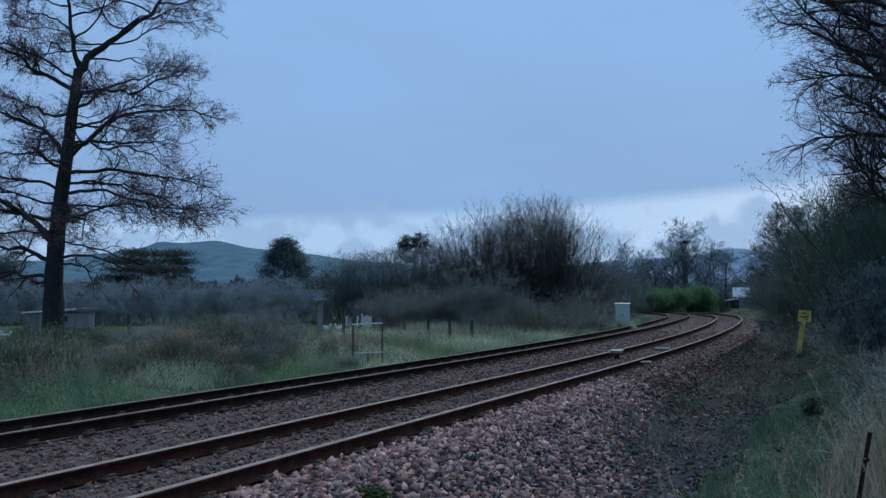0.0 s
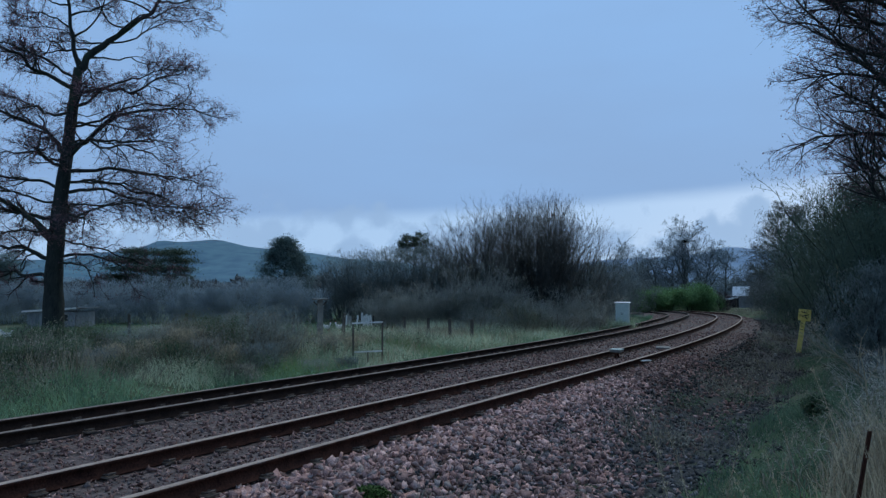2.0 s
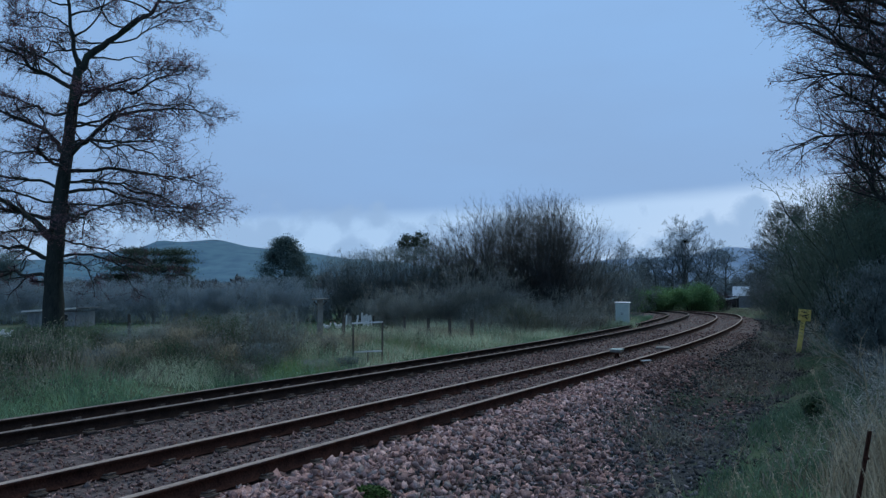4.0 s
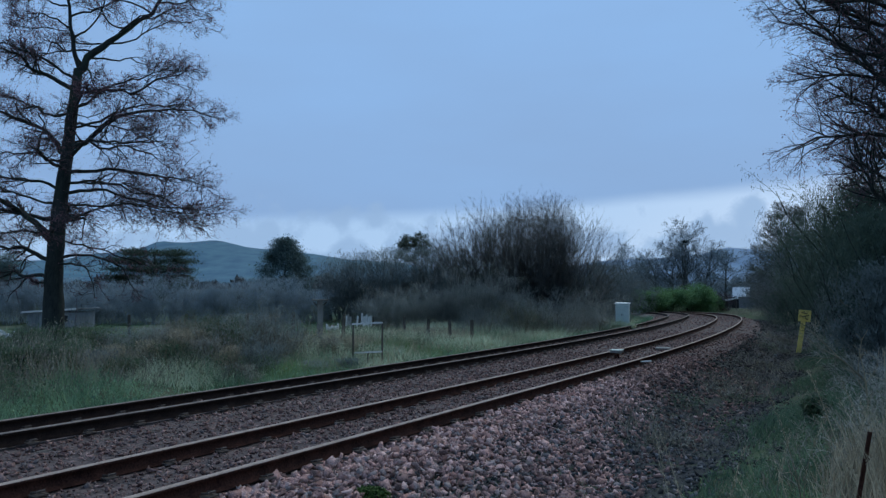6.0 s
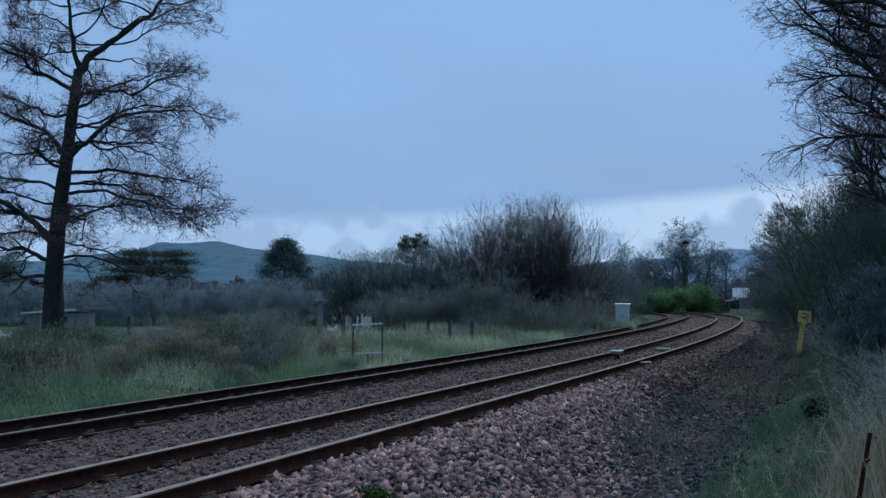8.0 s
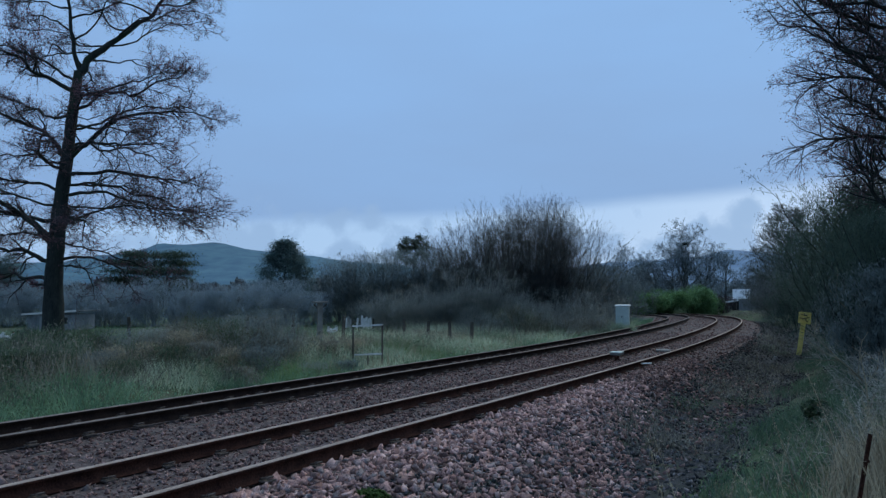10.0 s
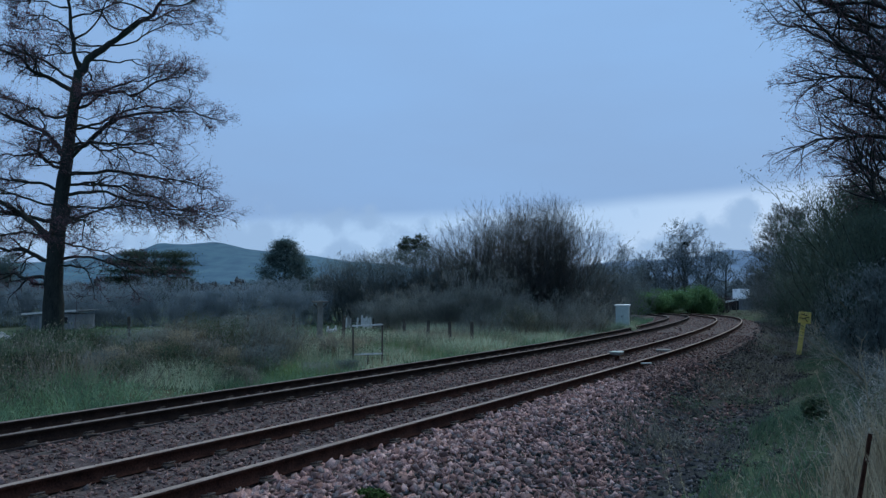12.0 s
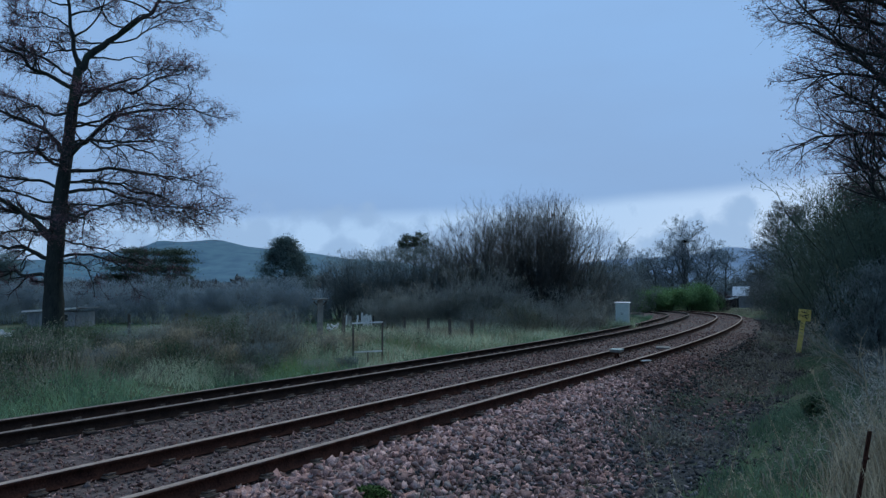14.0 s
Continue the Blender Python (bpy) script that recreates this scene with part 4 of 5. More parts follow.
for i, (px, depth, w, h) in enumerate(LOW):
    thicket("tangled bramble and dead weeds on the verge", stand(px, depth), w, h, 130 + i, 20, (7, 5), twig=TWIG if px < 130 else (FRONT_TWIG if i % 2 else TWIG_PALE), bark=BARK if px < 130 else TWIG_PALE, leaves=16000 if i < 7 or px < 130 else 6000, leaf=LEAF if px < 130 else (FRONT_TWIG, BANK_TWIG, LEAF, WEED)[i % 4], leaf_size=0.018, leaf_long=3.0, fill=0.8, group="verge brambles", least=0.005, spread=0.8, wild=0.14, ratio=0.5, name="bramble", flare=0.7, leaf_top=1.0)
PLUMES = [(298, 19.8, 0.7, 1.15), (322, 19.0, 0.7, 1.25), (346, 19.6, 0.7, 1.2), (372, 18.8, 0.6, 1.0), (410, 18.4, 0.6, 0.85), (262, 19.0, 0.6, 0.9), (585, 21.5, 0.6, 0.85), (628, 22.5, 0.7, 0.8), (205, 18.5, 0.6, 0.8)]
for i, (px, depth, w, h) in enumerate(PLUMES):
    thicket("clump of tall pale dead weeds on the verge", stand(px, depth), w, h, 730 + i, 24, (6, 5), twig=STRAW, bark=STRAW, leaves=4600, leaf=STRAW if i % 3 else WEED, leaf_size=0.014, leaf_long=5, name="dead_weed_clump", category="weeds", group="dead weed clumps", least=0.0035, spread=0.5, flare=0.3, leaf_top=1.0, fill=0.9, upright=0.8, even=0.6)
FRONT = [(700, 42, 3.6, 2.6), (782, 41, 4, 3.0), (832, 39, 4, 2.9), (882, 38, 3.6, 2.6), (930, 37.5, 3.2, 2.0), (1000, 39, 3.6, 2.6), (1042, 41, 3.6, 2.8), (800, 39.5, 3.6, 3.6), (850, 38, 3.6, 3.9), (668, 45, 3.4, 2.6), (742, 40, 3.2, 2.6), (890, 39, 3.0, 3.3), (960, 38, 3.4, 1.5), (1022, 39.5, 3.2, 1.6)]
for i, (px, depth, w, h) in enumerate(FRONT):
    thicket("pale leafless shrub in front of the hedgerow", stand(px, depth), w, h, 430 + i, 24, (6, 4), twig=FRONT_TWIG, bark=FRONT_TWIG, leaves=18000, leaf=FRONT_TWIG, leaf_size=0.0135, leaf_long=12, group="front hedgerow shrubs", least=0.007, spread=0.65, leaf_top=0.95)
conifer("round-headed dark pine above the hedgerow", stand(733, 82), 9.4, 4.2, 71, flat=True, bare=0.66, tufts=84, tuft=0.26, needles=80, needle=0.12)
conifer("dark conifer in the field", stand(505, 62), 6.7, 5.6, 72, bare=0.06, tufts=260, tuft=0.36, needles=140, needle=0.09, green=NEEDLE_HAZY)
conifer("broad dark pine with flat layered boughs", stand(272, 66), 6.2, 8.4, 73, flat=True, bare=0.22, tufts=240, tuft=0.44, needles=170, needle=0.088, green=NEEDLE, tiers=6)
conifer("dark pine at the edge of the field", stand(-12, 70), 6.0, 5.0, 74, flat=True, bare=0.2, tufts=130, tuft=0.42, needles=200, needle=0.08, green=NEEDLE_HAZY)
SCRUB = [(-40, 47), (25, 45), (90, 48), (160, 45), (225, 48), (295, 45), (360, 48), (425, 45), (490, 48), (532, 47)]
for i, (px, depth) in enumerate(SCRUB):
    thicket("dark leafless scrub at the far side of the field", stand(px, depth), 4.6, 2.5 + 0.45 * (i % 3), 230 + i, 18, (5, 4), twig=SCRUB_TWIG, bark=SCRUB_TWIG, leaves=27000, leaf=SCRUB_TWIG, leaf_size=0.019, leaf_long=11, fill=0.9, group="field scrub", least=0.010, spread=0.65, leaf_top=0.95)

# ---- trees and thickets on the bank ----
bare_tree("leafless tree with crooked limbs on the bank", stand(1628, 17), 14.5, 0.17, 41, 54, name="bank_tree", kids=(12, 8, 5), limb_len=0.245, bits=30000, bit_size=0.03, low=0.26, lift=0.06, taper=(0.4, 0.95), wild=0.22, rise0=0.35, least=0.005)
bare_tree("slender leafless tree with fine twigs on the bank", stand(1572, 22), 15.5, 0.11, 48, 46, name="bank_tree", kids=(10, 8, 5), limb_len=0.175, bits=30000, bit_size=0.03, low=0.34, lift=0.08, taper=(0.9, 0.1), wild=0.2, rise0=0.4, least=0.0055)
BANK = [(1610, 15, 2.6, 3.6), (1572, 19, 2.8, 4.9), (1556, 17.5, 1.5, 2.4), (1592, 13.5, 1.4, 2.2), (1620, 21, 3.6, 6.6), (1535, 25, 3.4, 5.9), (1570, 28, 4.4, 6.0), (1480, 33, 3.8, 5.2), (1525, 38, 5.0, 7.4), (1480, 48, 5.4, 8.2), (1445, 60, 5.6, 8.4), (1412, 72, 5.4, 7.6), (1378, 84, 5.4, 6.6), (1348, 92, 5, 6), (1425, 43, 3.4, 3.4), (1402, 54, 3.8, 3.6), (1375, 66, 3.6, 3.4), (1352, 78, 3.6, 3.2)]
# light and dark put into the colour: low thickets pale, tall ones toned darker
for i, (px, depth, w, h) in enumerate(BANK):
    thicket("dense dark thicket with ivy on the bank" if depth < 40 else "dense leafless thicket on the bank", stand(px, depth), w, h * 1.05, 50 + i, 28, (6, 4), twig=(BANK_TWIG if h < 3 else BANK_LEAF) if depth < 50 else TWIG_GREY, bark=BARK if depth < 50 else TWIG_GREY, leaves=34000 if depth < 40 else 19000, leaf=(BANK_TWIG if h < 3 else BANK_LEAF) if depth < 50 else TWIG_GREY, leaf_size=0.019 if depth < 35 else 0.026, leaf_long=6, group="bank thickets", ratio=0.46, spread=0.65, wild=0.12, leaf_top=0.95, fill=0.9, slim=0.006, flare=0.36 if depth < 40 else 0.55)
bare_tree("leafless tree behind the thickets", stand(1392, 66), 10.6, 0.2, 45, 36, name="bare_tree", kids=(10, 8, 5), least=0.011, twig=TWIG_GREY, bark=TWIG_GREY, bits=22000, bit_size=0.016, bit=TWIG_GREY, bit_long=14)
bare_tree("leafless tree in the thickets", stand(1530, 44), 9.2, 0.15, 46, 34, name="bare_tree", kids=(9, 7, 5), least=0.009)
for i, (px, depth, h) in enumerate([(1213, 95, 10.8), (1165, 98, 8.0), (1112, 104, 8.4), (1245, 95, 7.8), (1285, 100, 7.3), (1072, 100, 6.6), (1138, 101, 7.0), (1185, 97, 8.8)]):
    bare_tree("distant leafless tree beyond the curve", stand(px, depth), h, 0.2, 60 + i, 34 if i == 0 else 20, kids=(7, 4, 2), name="distant_tree", least=0.014, group="trees beyond the curve", limb_len=0.5, twig=SCRUB_TWIG, bark=TWIG_GREY, spread=0.95, wild=0.2, low=0.25, taper=(1.0, -0.3), bits=12000, bit_size=0.026, bit=SCRUB_TWIG, bit_long=13)


def evergreen_mound(px, depth, width, height, seed, n=11000):
    g = np.random.default_rng(seed)
    at = stand(px, depth)
    root = thing("laurel_bush", "bright green rounded evergreen bush beside the curve", "shrub", Matrix.Translation(at), "evergreen bushes")
    r = random.Random(seed)
    stems = []
    for k in range(9):
        a = r.uniform(0, 6.28)
        tip = Vector((math.cos(a) * width * 0.3, math.sin(a) * width * 0.2, height * r.uniform(0.6, 0.85)))
        piece("stem", chains("stem", [[(Vector((tip.x * 0.2, tip.y * 0.2, -0.1)), 0.04), (tip * 0.6, 0.03), (tip, 0.012)]], BARK, 5, True), root)
    lobes = [(r.uniform(-0.38, 0.38) * width, r.uniform(-0.25, 0.25) * width, r.uniform(0.25, 0.68) * height, r.uniform(0.22, 0.34) * height) for _ in range(16)]
    pts = []
    for x, y, z, rad in lobes:
        d = g.normal(size=(n // 11, 3))
        d /= np.linalg.norm(d, axis=1, keepdims=True)
        pts.append(np.array([x, y, z]) + d * rad * g.uniform(0.7, 1.08, (len(d), 1)) * np.array([1.35, 1.2, 1.0]))
    pts = np.concatenate(pts)
    stuff(piece("leaf", flakes("leaf", pts[pts[:, 2] > 0.05], 0.099, LAUREL, g), root, "glossy green leaves"))


evergreen_mound(1146, 78, 3.6, 2.9, 5)
evergreen_mound(1182, 80, 4.6, 3.6, 9)
evergreen_mound(1222, 82, 4.6, 3.9, 6)
evergreen_mound(1246, 84, 3.2, 3.5, 8)


SPRAWL = [(1205, 14, 0.9, 0.35), (1262, 16, 1.2, 0.4), (1320, 15, 1.0, 0.35), (1180, 11, 0.8, 0.3), (1290, 12, 0.9, 0.35), (1340, 19, 1.2, 0.5), (1362, 27, 1.6, 0.6), (1385, 36, 2.2, 0.9), (1375, 45, 2.4, 1.1), (1358, 54, 2.6, 1.3)]
for i, (px, depth, w, h) in enumerate(SPRAWL):
    thicket("low sprawling dead bramble beside the track bed", stand(px, depth), w, h, 330 + i, 16, (7, 5), twig=TWIG_GREY, bark=TWIG_GREY, leaves=700, leaf=WEED if i % 2 else LEAF, leaf_size=0.025, group="sprawling brambles", least=0.003, spread=0.9, wild=0.2, ratio=0.6, name="bramble", flare=1.3, leaf_top=1.0)


TANGLE = [(1592, 8.2, 0.9, 0.8), (1578, 9.8, 0.9, 0.85), (1620, 10.8, 1.2, 1.1), (1582, 12, 1.1, 1.0), (1545, 13.5, 1.0, 1.0), (1552, 15.5, 1.3, 1.4), (1515, 19, 1.3, 1.5), (1572, 6.6, 0.6, 0.7), (1478, 22, 1.2, 1.3), (1452, 29, 1.6, 1.5)]
for i, (px, depth, w, h) in enumerate(TANGLE):
    thicket("pale tangle of dead bramble stems on the bank", stand(px, depth), w, h, 530 + i, 16, (7, 4), twig=DEAD_STEM, bark=DEAD_STEM, leaves=1500, leaf=WEED, leaf_size=0.007, leaf_long=6, group="bank tangles", least=0.0032, spread=0.9, wild=0.25, ratio=0.55, name="bramble", flare=0.7, leaf_top=1.0, slim=0.003)


# ---- woods behind the field ----
def far_wood(name, label, depth, px0, px1, height, n, size, seed, mat):
    g = np.random.default_rng(seed)
    px = g.uniform(px0, px1, n)
    crest = height * (0.72 + 0.18 * np.sin(px * 0.021 + seed) + 0.14 * np.sin(px * 0.057 + seed * 3) + 0.10 * np.sin(px * 0.13 + seed))
    y = depth + g.uniform(-0.06, 0.06, n) * depth
    x = (px - 784) / FOCAL * y
    z = -0.8 + crest * g.uniform(0, 1, n) ** 0.7 + g.normal(0, 0.03 * height, n)
    return tagged(piece(name, flakes(name, np.stack([x, y, z], 1), size, mat, g, long=2.6)), label, "woodland", kind="stuff")


far_wood("woodland", "dark leafless wood behind the field", 105, -200, 620, 3.6, 22000, 0.28, 1, NEAR_WOOD)
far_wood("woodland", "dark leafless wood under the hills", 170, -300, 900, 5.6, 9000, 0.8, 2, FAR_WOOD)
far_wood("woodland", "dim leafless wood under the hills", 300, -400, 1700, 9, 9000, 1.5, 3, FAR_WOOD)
far_wood("woodland", "dark leafless wood beyond the curve", 120, 1040, 1500, 6.2, 22000, 0.28, 4, SCRUB_TWIG)


# ---- hills ----
def ridge(name, label, depth, thick, rows, mat, base=-5):
    """A long hill: rows of sight-line place and crest height."""
    xs = np.linspace(rows[0][0], rows[-1][0], 120)
    crest = np.interp(xs, [a for a, b in rows], [b for a, b in rows])
    crest = crest + np.sin(xs * 0.09) * 1.5 + np.sin(xs * 0.037 + 1) * 2 + np.sin(xs * 0.33) * 0.8
    verts = []
    prof = [(-1.0, 0.0), (-0.6, 0.35), (-0.3, 0.72), (-0.1, 0.94), (0.0, 1.0), (0.3, 0.8), (0.8, 0.0)]
    for k, (dy, h) in enumerate(prof):
        for x, c in zip(xs, crest):
            wob = math.sin(x * 0.05 + k * 1.7) * 0.05 * (1 if 0 < k < 4 else 0)
            verts.append((along_view(x, depth), depth + dy * thick, base + (c - base) * max(0, h + wob)))
    m = len(xs)
    i = (np.arange(len(prof) - 1)[:, None] * m + np.arange(m - 1)).ravel()
    return tagged(piece(name, mesh_of(name, verts, [np.stack([i, i + 1, i + m + 1, i + m], 1)], mat, True)), label, "hill", kind="structure")


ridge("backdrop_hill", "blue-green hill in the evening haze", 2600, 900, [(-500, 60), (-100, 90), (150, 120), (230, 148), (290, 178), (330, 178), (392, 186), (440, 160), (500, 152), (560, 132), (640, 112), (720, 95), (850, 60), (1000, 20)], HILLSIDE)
ridge("backdrop_hill", "distant hill in pale blue haze", 3400, 500, [(950, 95), (1090, 150), (1180, 160), (1240, 175), (1290, 212), (1330, 198), (1400, 175), (1550, 140), (1800, 95)], FAR_HILL)


# ---- things beside the line ----
def cyl(bm, r0, r1, depth, at, turn=(0, 0, 0), sides=10):
    bmesh.ops.create_cone(bm, cap_ends=True, segments=sides, radius1=r0, radius2=r1, depth=depth, matrix=pose(*at, *turn))
    return bm


def lineside_cabinet():
    at = stand(1101, 36.5, 0.03)
    root = thing("equipment_cabinet", "pale grey metal lineside equipment cabinet in the grass", "cabinet", pose(*at, 0, 0, -22))
    part("plinth", boxed((0.74, 0.50, 0.16), (0, 0, 0.08), bevel=0.01), CONCRETE, root, "concrete plinth")
    part("body", boxed((0.66, 0.46, 1.18), (0, 0, 0.75), bevel=0.012), GREY_PAINT, root)
    for x in (-0.172, 0.172):
        door = part("door", boxed((0.325, 0.02, 1.10), (x, -0.242, 0.74), bevel=0.006), GREY_PAINT, root)
        part("handle", boxed((0.02, 0.025, 0.12), (x * 0.25, -0.262, 0.78), bevel=0.004), BLACK, door, "black handle")
    part("roof", boxed((0.78, 0.54, 0.05), (0, 0, 1.365), (3, 0, 0), 0.01), WHITE, root, "white sloping lid")


def milepost():
    at = stand(1408, 27, 0.08)
    root = thing("milepost", "leaning yellow painted metal milepost with a square plate beside the track", "milepost", pose(*at, 0, 9, -27))
    part("post", boxed((0.17, 0.07, 1.45), (0, 0, 0.725), bevel=0.012), YELLOW, root)
    plate = part("plate", boxed((0.43, 0.05, 0.44), (0.02, -0.062, 1.56), (0, -3, 0), 0.016), YELLOW, root, "yellow plate with worn dark figures")
    for x, z, w, turn in ((0.0, 1.66, 0.22, 5), (0.05, 1.55, 0.26, -24), (0.09, 1.46, 0.12, 40)):
        part("figure_bar", boxed((w, 0.008, 0.035), (x, -0.091, z), (0, turn, 0)), BLACK, plate)


def fence_post(px, depth, h, lean=0.0, w=0.13):
    at = stand(px, depth, 0.1)
    root = thing("fence_post", "weathered wooden fence post in the grass", "fence post", pose(*at, lean, lean * 0.7, depth * 9), "field fence posts")
    bm = boxed((w, w, h), (0, 0, h / 2), bevel=0.012)
    part("shaft", bm, WOOD, root)
    part("cap", boxed((w * 0.9, w * 0.9, 0.03), (0, 0, h + 0.012), bevel=0.012), WOOD, root)


def stile():
    at = stand(652, 21, 0.1)
    root = thing("timber_frame", "open frame of pale horizontal rails on dark posts", "fence", pose(*at, 0, 0, -8))
    for x, h in ((0.0, 0.56), (0.44, 1.46), (-0.46, 1.40)):
        part("post", boxed((0.045, 0.045, h), (x, 0, h / 2), bevel=0.005), WOOD, root)
    for x, z, w in ((-0.01, 1.39, 0.95), (0.02, 0.53, 0.86)):
        part("rail", boxed((w, 0.04, 0.045), (x, -0.045, z), (0, -3.0, 0), 0.005), BLEACHED, root, "white bleached rail")


def pale_fence():
    at = stand(642, 40, 0.9)
    root = thing("board_screen", "ragged screen of pale upright boards", "fence", pose(*at, 0, 0, -12))
    r = random.Random(3)
    for x in (-0.98, -0.85, -0.72, -0.30, -0.02, 0.11, 0.24, 0.37, 0.50):
        h = 1.78 + r.uniform(-0.2, 0.04)
        part("board", boxed((0.12, 0.02, h * 0.36), (x, 0, h * 0.82), (0, r.uniform(-6, 6), 0), 0.004), PALE_WOOD if r.random() < 0.35 else BLEACHED, root)
    for z in (0.95, 1.4):
        part("rail", boxed((1.75, 0.04, 0.06), (-0.2, 0.035, z), bevel=0.005), WOOD, root)
    for x in (-1.02, 0.62):
        part("post", boxed((0.08, 0.08, 1.6), (x, 0.09, 0.8), bevel=0.006), WOOD, root)


def t_post():
    at = stand(567, 30, 0.12)
    root = thing("bird_table", "grey weathered post with a flat top board", "bird table", pose(*at, 0, 0, 15))
    part("post", boxed((0.24, 0.2, 1.86), (0, 0, 0.93), bevel=0.012), CONCRETE, root, "pale grey post")
    part("board", boxed((0.66, 0.5, 0.06), (0, 0, 1.89), bevel=0.01), CONCRETE, root)
    for x in (-0.18, 0.18):
        part("brace", boxed((0.28, 0.05, 0.05), (x, 0, 1.70), (0, -45 if x > 0 else 45, 0), 0.005), WOOD, root)


def field_hut():
    at = stand(112, 40, 0.05)
    root = thing("poultry_house", "low grey timber poultry house with a pale roof edge", "poultry house", pose(*at, 0, 0, -14))
    part("wall", boxed((3.1, 1.6, 1.0), (0, 0, 0.5), bevel=0.01), SHED, root)
    roof = part("roof", boxed((3.7, 1.9, 0.06), (0, 0, 1.10), (0, -3.5, 0), 0.01), SHED, root)
    part("fascia", boxed((3.72, 0.03, 0.10), (0, -0.965, 1.09), (0, -3.5, 0), 0.005), BLEACHED, roof, "pale roof edge")
    win = part("window", boxed((0.5, 0.04, 0.35), (0.9, -0.83, 0.65), bevel=0.005), BLACK, root)
    part("frame", boxed((0.6, 0.03, 0.05), (0.9, -0.835, 0.86)), PALE_WOOD, win)
    for k in range(12):
        part("board", boxed((0.23, 0.02, 0.9), (-1.48 + k * 0.27, -0.808, 0.5), bevel=0.004), SHED, root)


def pale_roofed_shed():
    at = stand(1311, 86, -0.15)
    root = thing("shed", "low shed with a pale blue-white metal roof", "shed", pose(*at, 0, 0, -24))
    part("wall", boxed((2.6, 2.0, 1.5), (0, 0, 0.75), bevel=0.01), SHED, root)
    part("roof", boxed((2.0, 1.55, 0.05), (0, -0.62, 2.0), (50, 0, 0), 0.008), WHITE, root, "pale metal roof")
    part("door", boxed((0.8, 0.04, 1.3), (-0.7, -1.01, 0.66), bevel=0.006), BLACK, root)
    beam = stand(1294, 83)
    top = EYE - 16.5 / FOCAL * 83 - beam.z
    low = thing("white_barrier", "white painted barrier rail on slim dark posts", "barrier", pose(*beam, 0, 0, 10))
    part("rail", boxed((1.7, 0.08, 0.2), (0, 0, top), (0, -9, 0), 0.02), WHITE, low)
    for x in (-0.6, 0.6):
        part("post", boxed((0.08, 0.08, top + 0.1), (x, 0.08, top / 2 - 0.05), bevel=0.01), WOOD, low)


lineside_cabinet()
for px, depth, w, h in ((1094, 35.9, 0.8, 0.6), (1112, 36.2, 0.6, 0.5)):
    thicket("tuft of pale dead grass against the cabinet", stand(px, depth), w, h, int(px), 26, (6, 5), twig=MEADOW, bark=STRAW, leaves=2500, leaf=MEADOW, leaf_size=0.012, leaf_long=10, name="grass_tuft", category="grass", group="grass tufts", least=0.004, spread=0.6, flare=0.6, leaf_top=1.0, upright=1.5)
milepost()
for px, depth, h, lean in ((797, 29.5, 1.05, 2), (797, 23.5, 0.42, 0), (757, 30, 1.05, -2), (716, 30.5, 1.1, 1), (608, 30, 1.25, -2), (232, 33, 1.1, 2), (330, 34, 1.1, -3), (440, 35, 1.1, 2), (520, 35, 1.15, -1), (835, 29, 1.1, 0)):
    fence_post(px, depth, h, lean)
stile()
pale_fence()
t_post()
field_hut()
pale_roofed_shed()
thicket("dark brown bush beside the pale roofed shed", stand(1281, 84), 1.6, 2.4, 640, 24, (8, 6), leaves=1800, leaf=TWIG, leaf_size=0.08)


def bird_nest():
    at = stand(1214, 95)
    g, r = np.random.default_rng(9), random.Random(9)
    root = thing("bird_nest", "dark round nest of sticks high in a tree", "nest", Matrix.Translation((at.x, at.y, 1.75 + (511.5 - 426) / FOCAL * 95)))
    rings = []
    for k in range(60):
        a, t = r.uniform(0, 6.28), r.uniform(-0.35, 0.35)
        q = Vector((math.cos(a) * 0.4, math.sin(a) * 0.4, t * 0.6))
        rings.append([(q, 0.02), (q + Vector((-math.sin(a) * 0.3, math.cos(a) * 0.3, r.uniform(-0.1, 0.1))), 0.02), (q + Vector((-math.cos(a) * 0.3, r.uniform(-0.3, 0.3), r.uniform(-0.1, 0.1))), 0.012)])
    stuff(piece("stick", chains("stick", rings, BARK, 4), root))
    bm = bmesh.new()
    bmesh.ops.create_icosphere(bm, subdivisions=2, radius=0.33, matrix=Matrix.Diagonal((1, 1, 0.75, 1)))
    part("bowl", bm, BARK, root)


bird_nest()


def ball(bm, radius, at, scale=(1, 1, 1), turn=(0, 0, 0)):
    bmesh.ops.create_icosphere(bm, subdivisions=2, radius=radius, matrix=pose(*at, *turn) @ Matrix.Diagonal((*scale, 1)))
    return bm


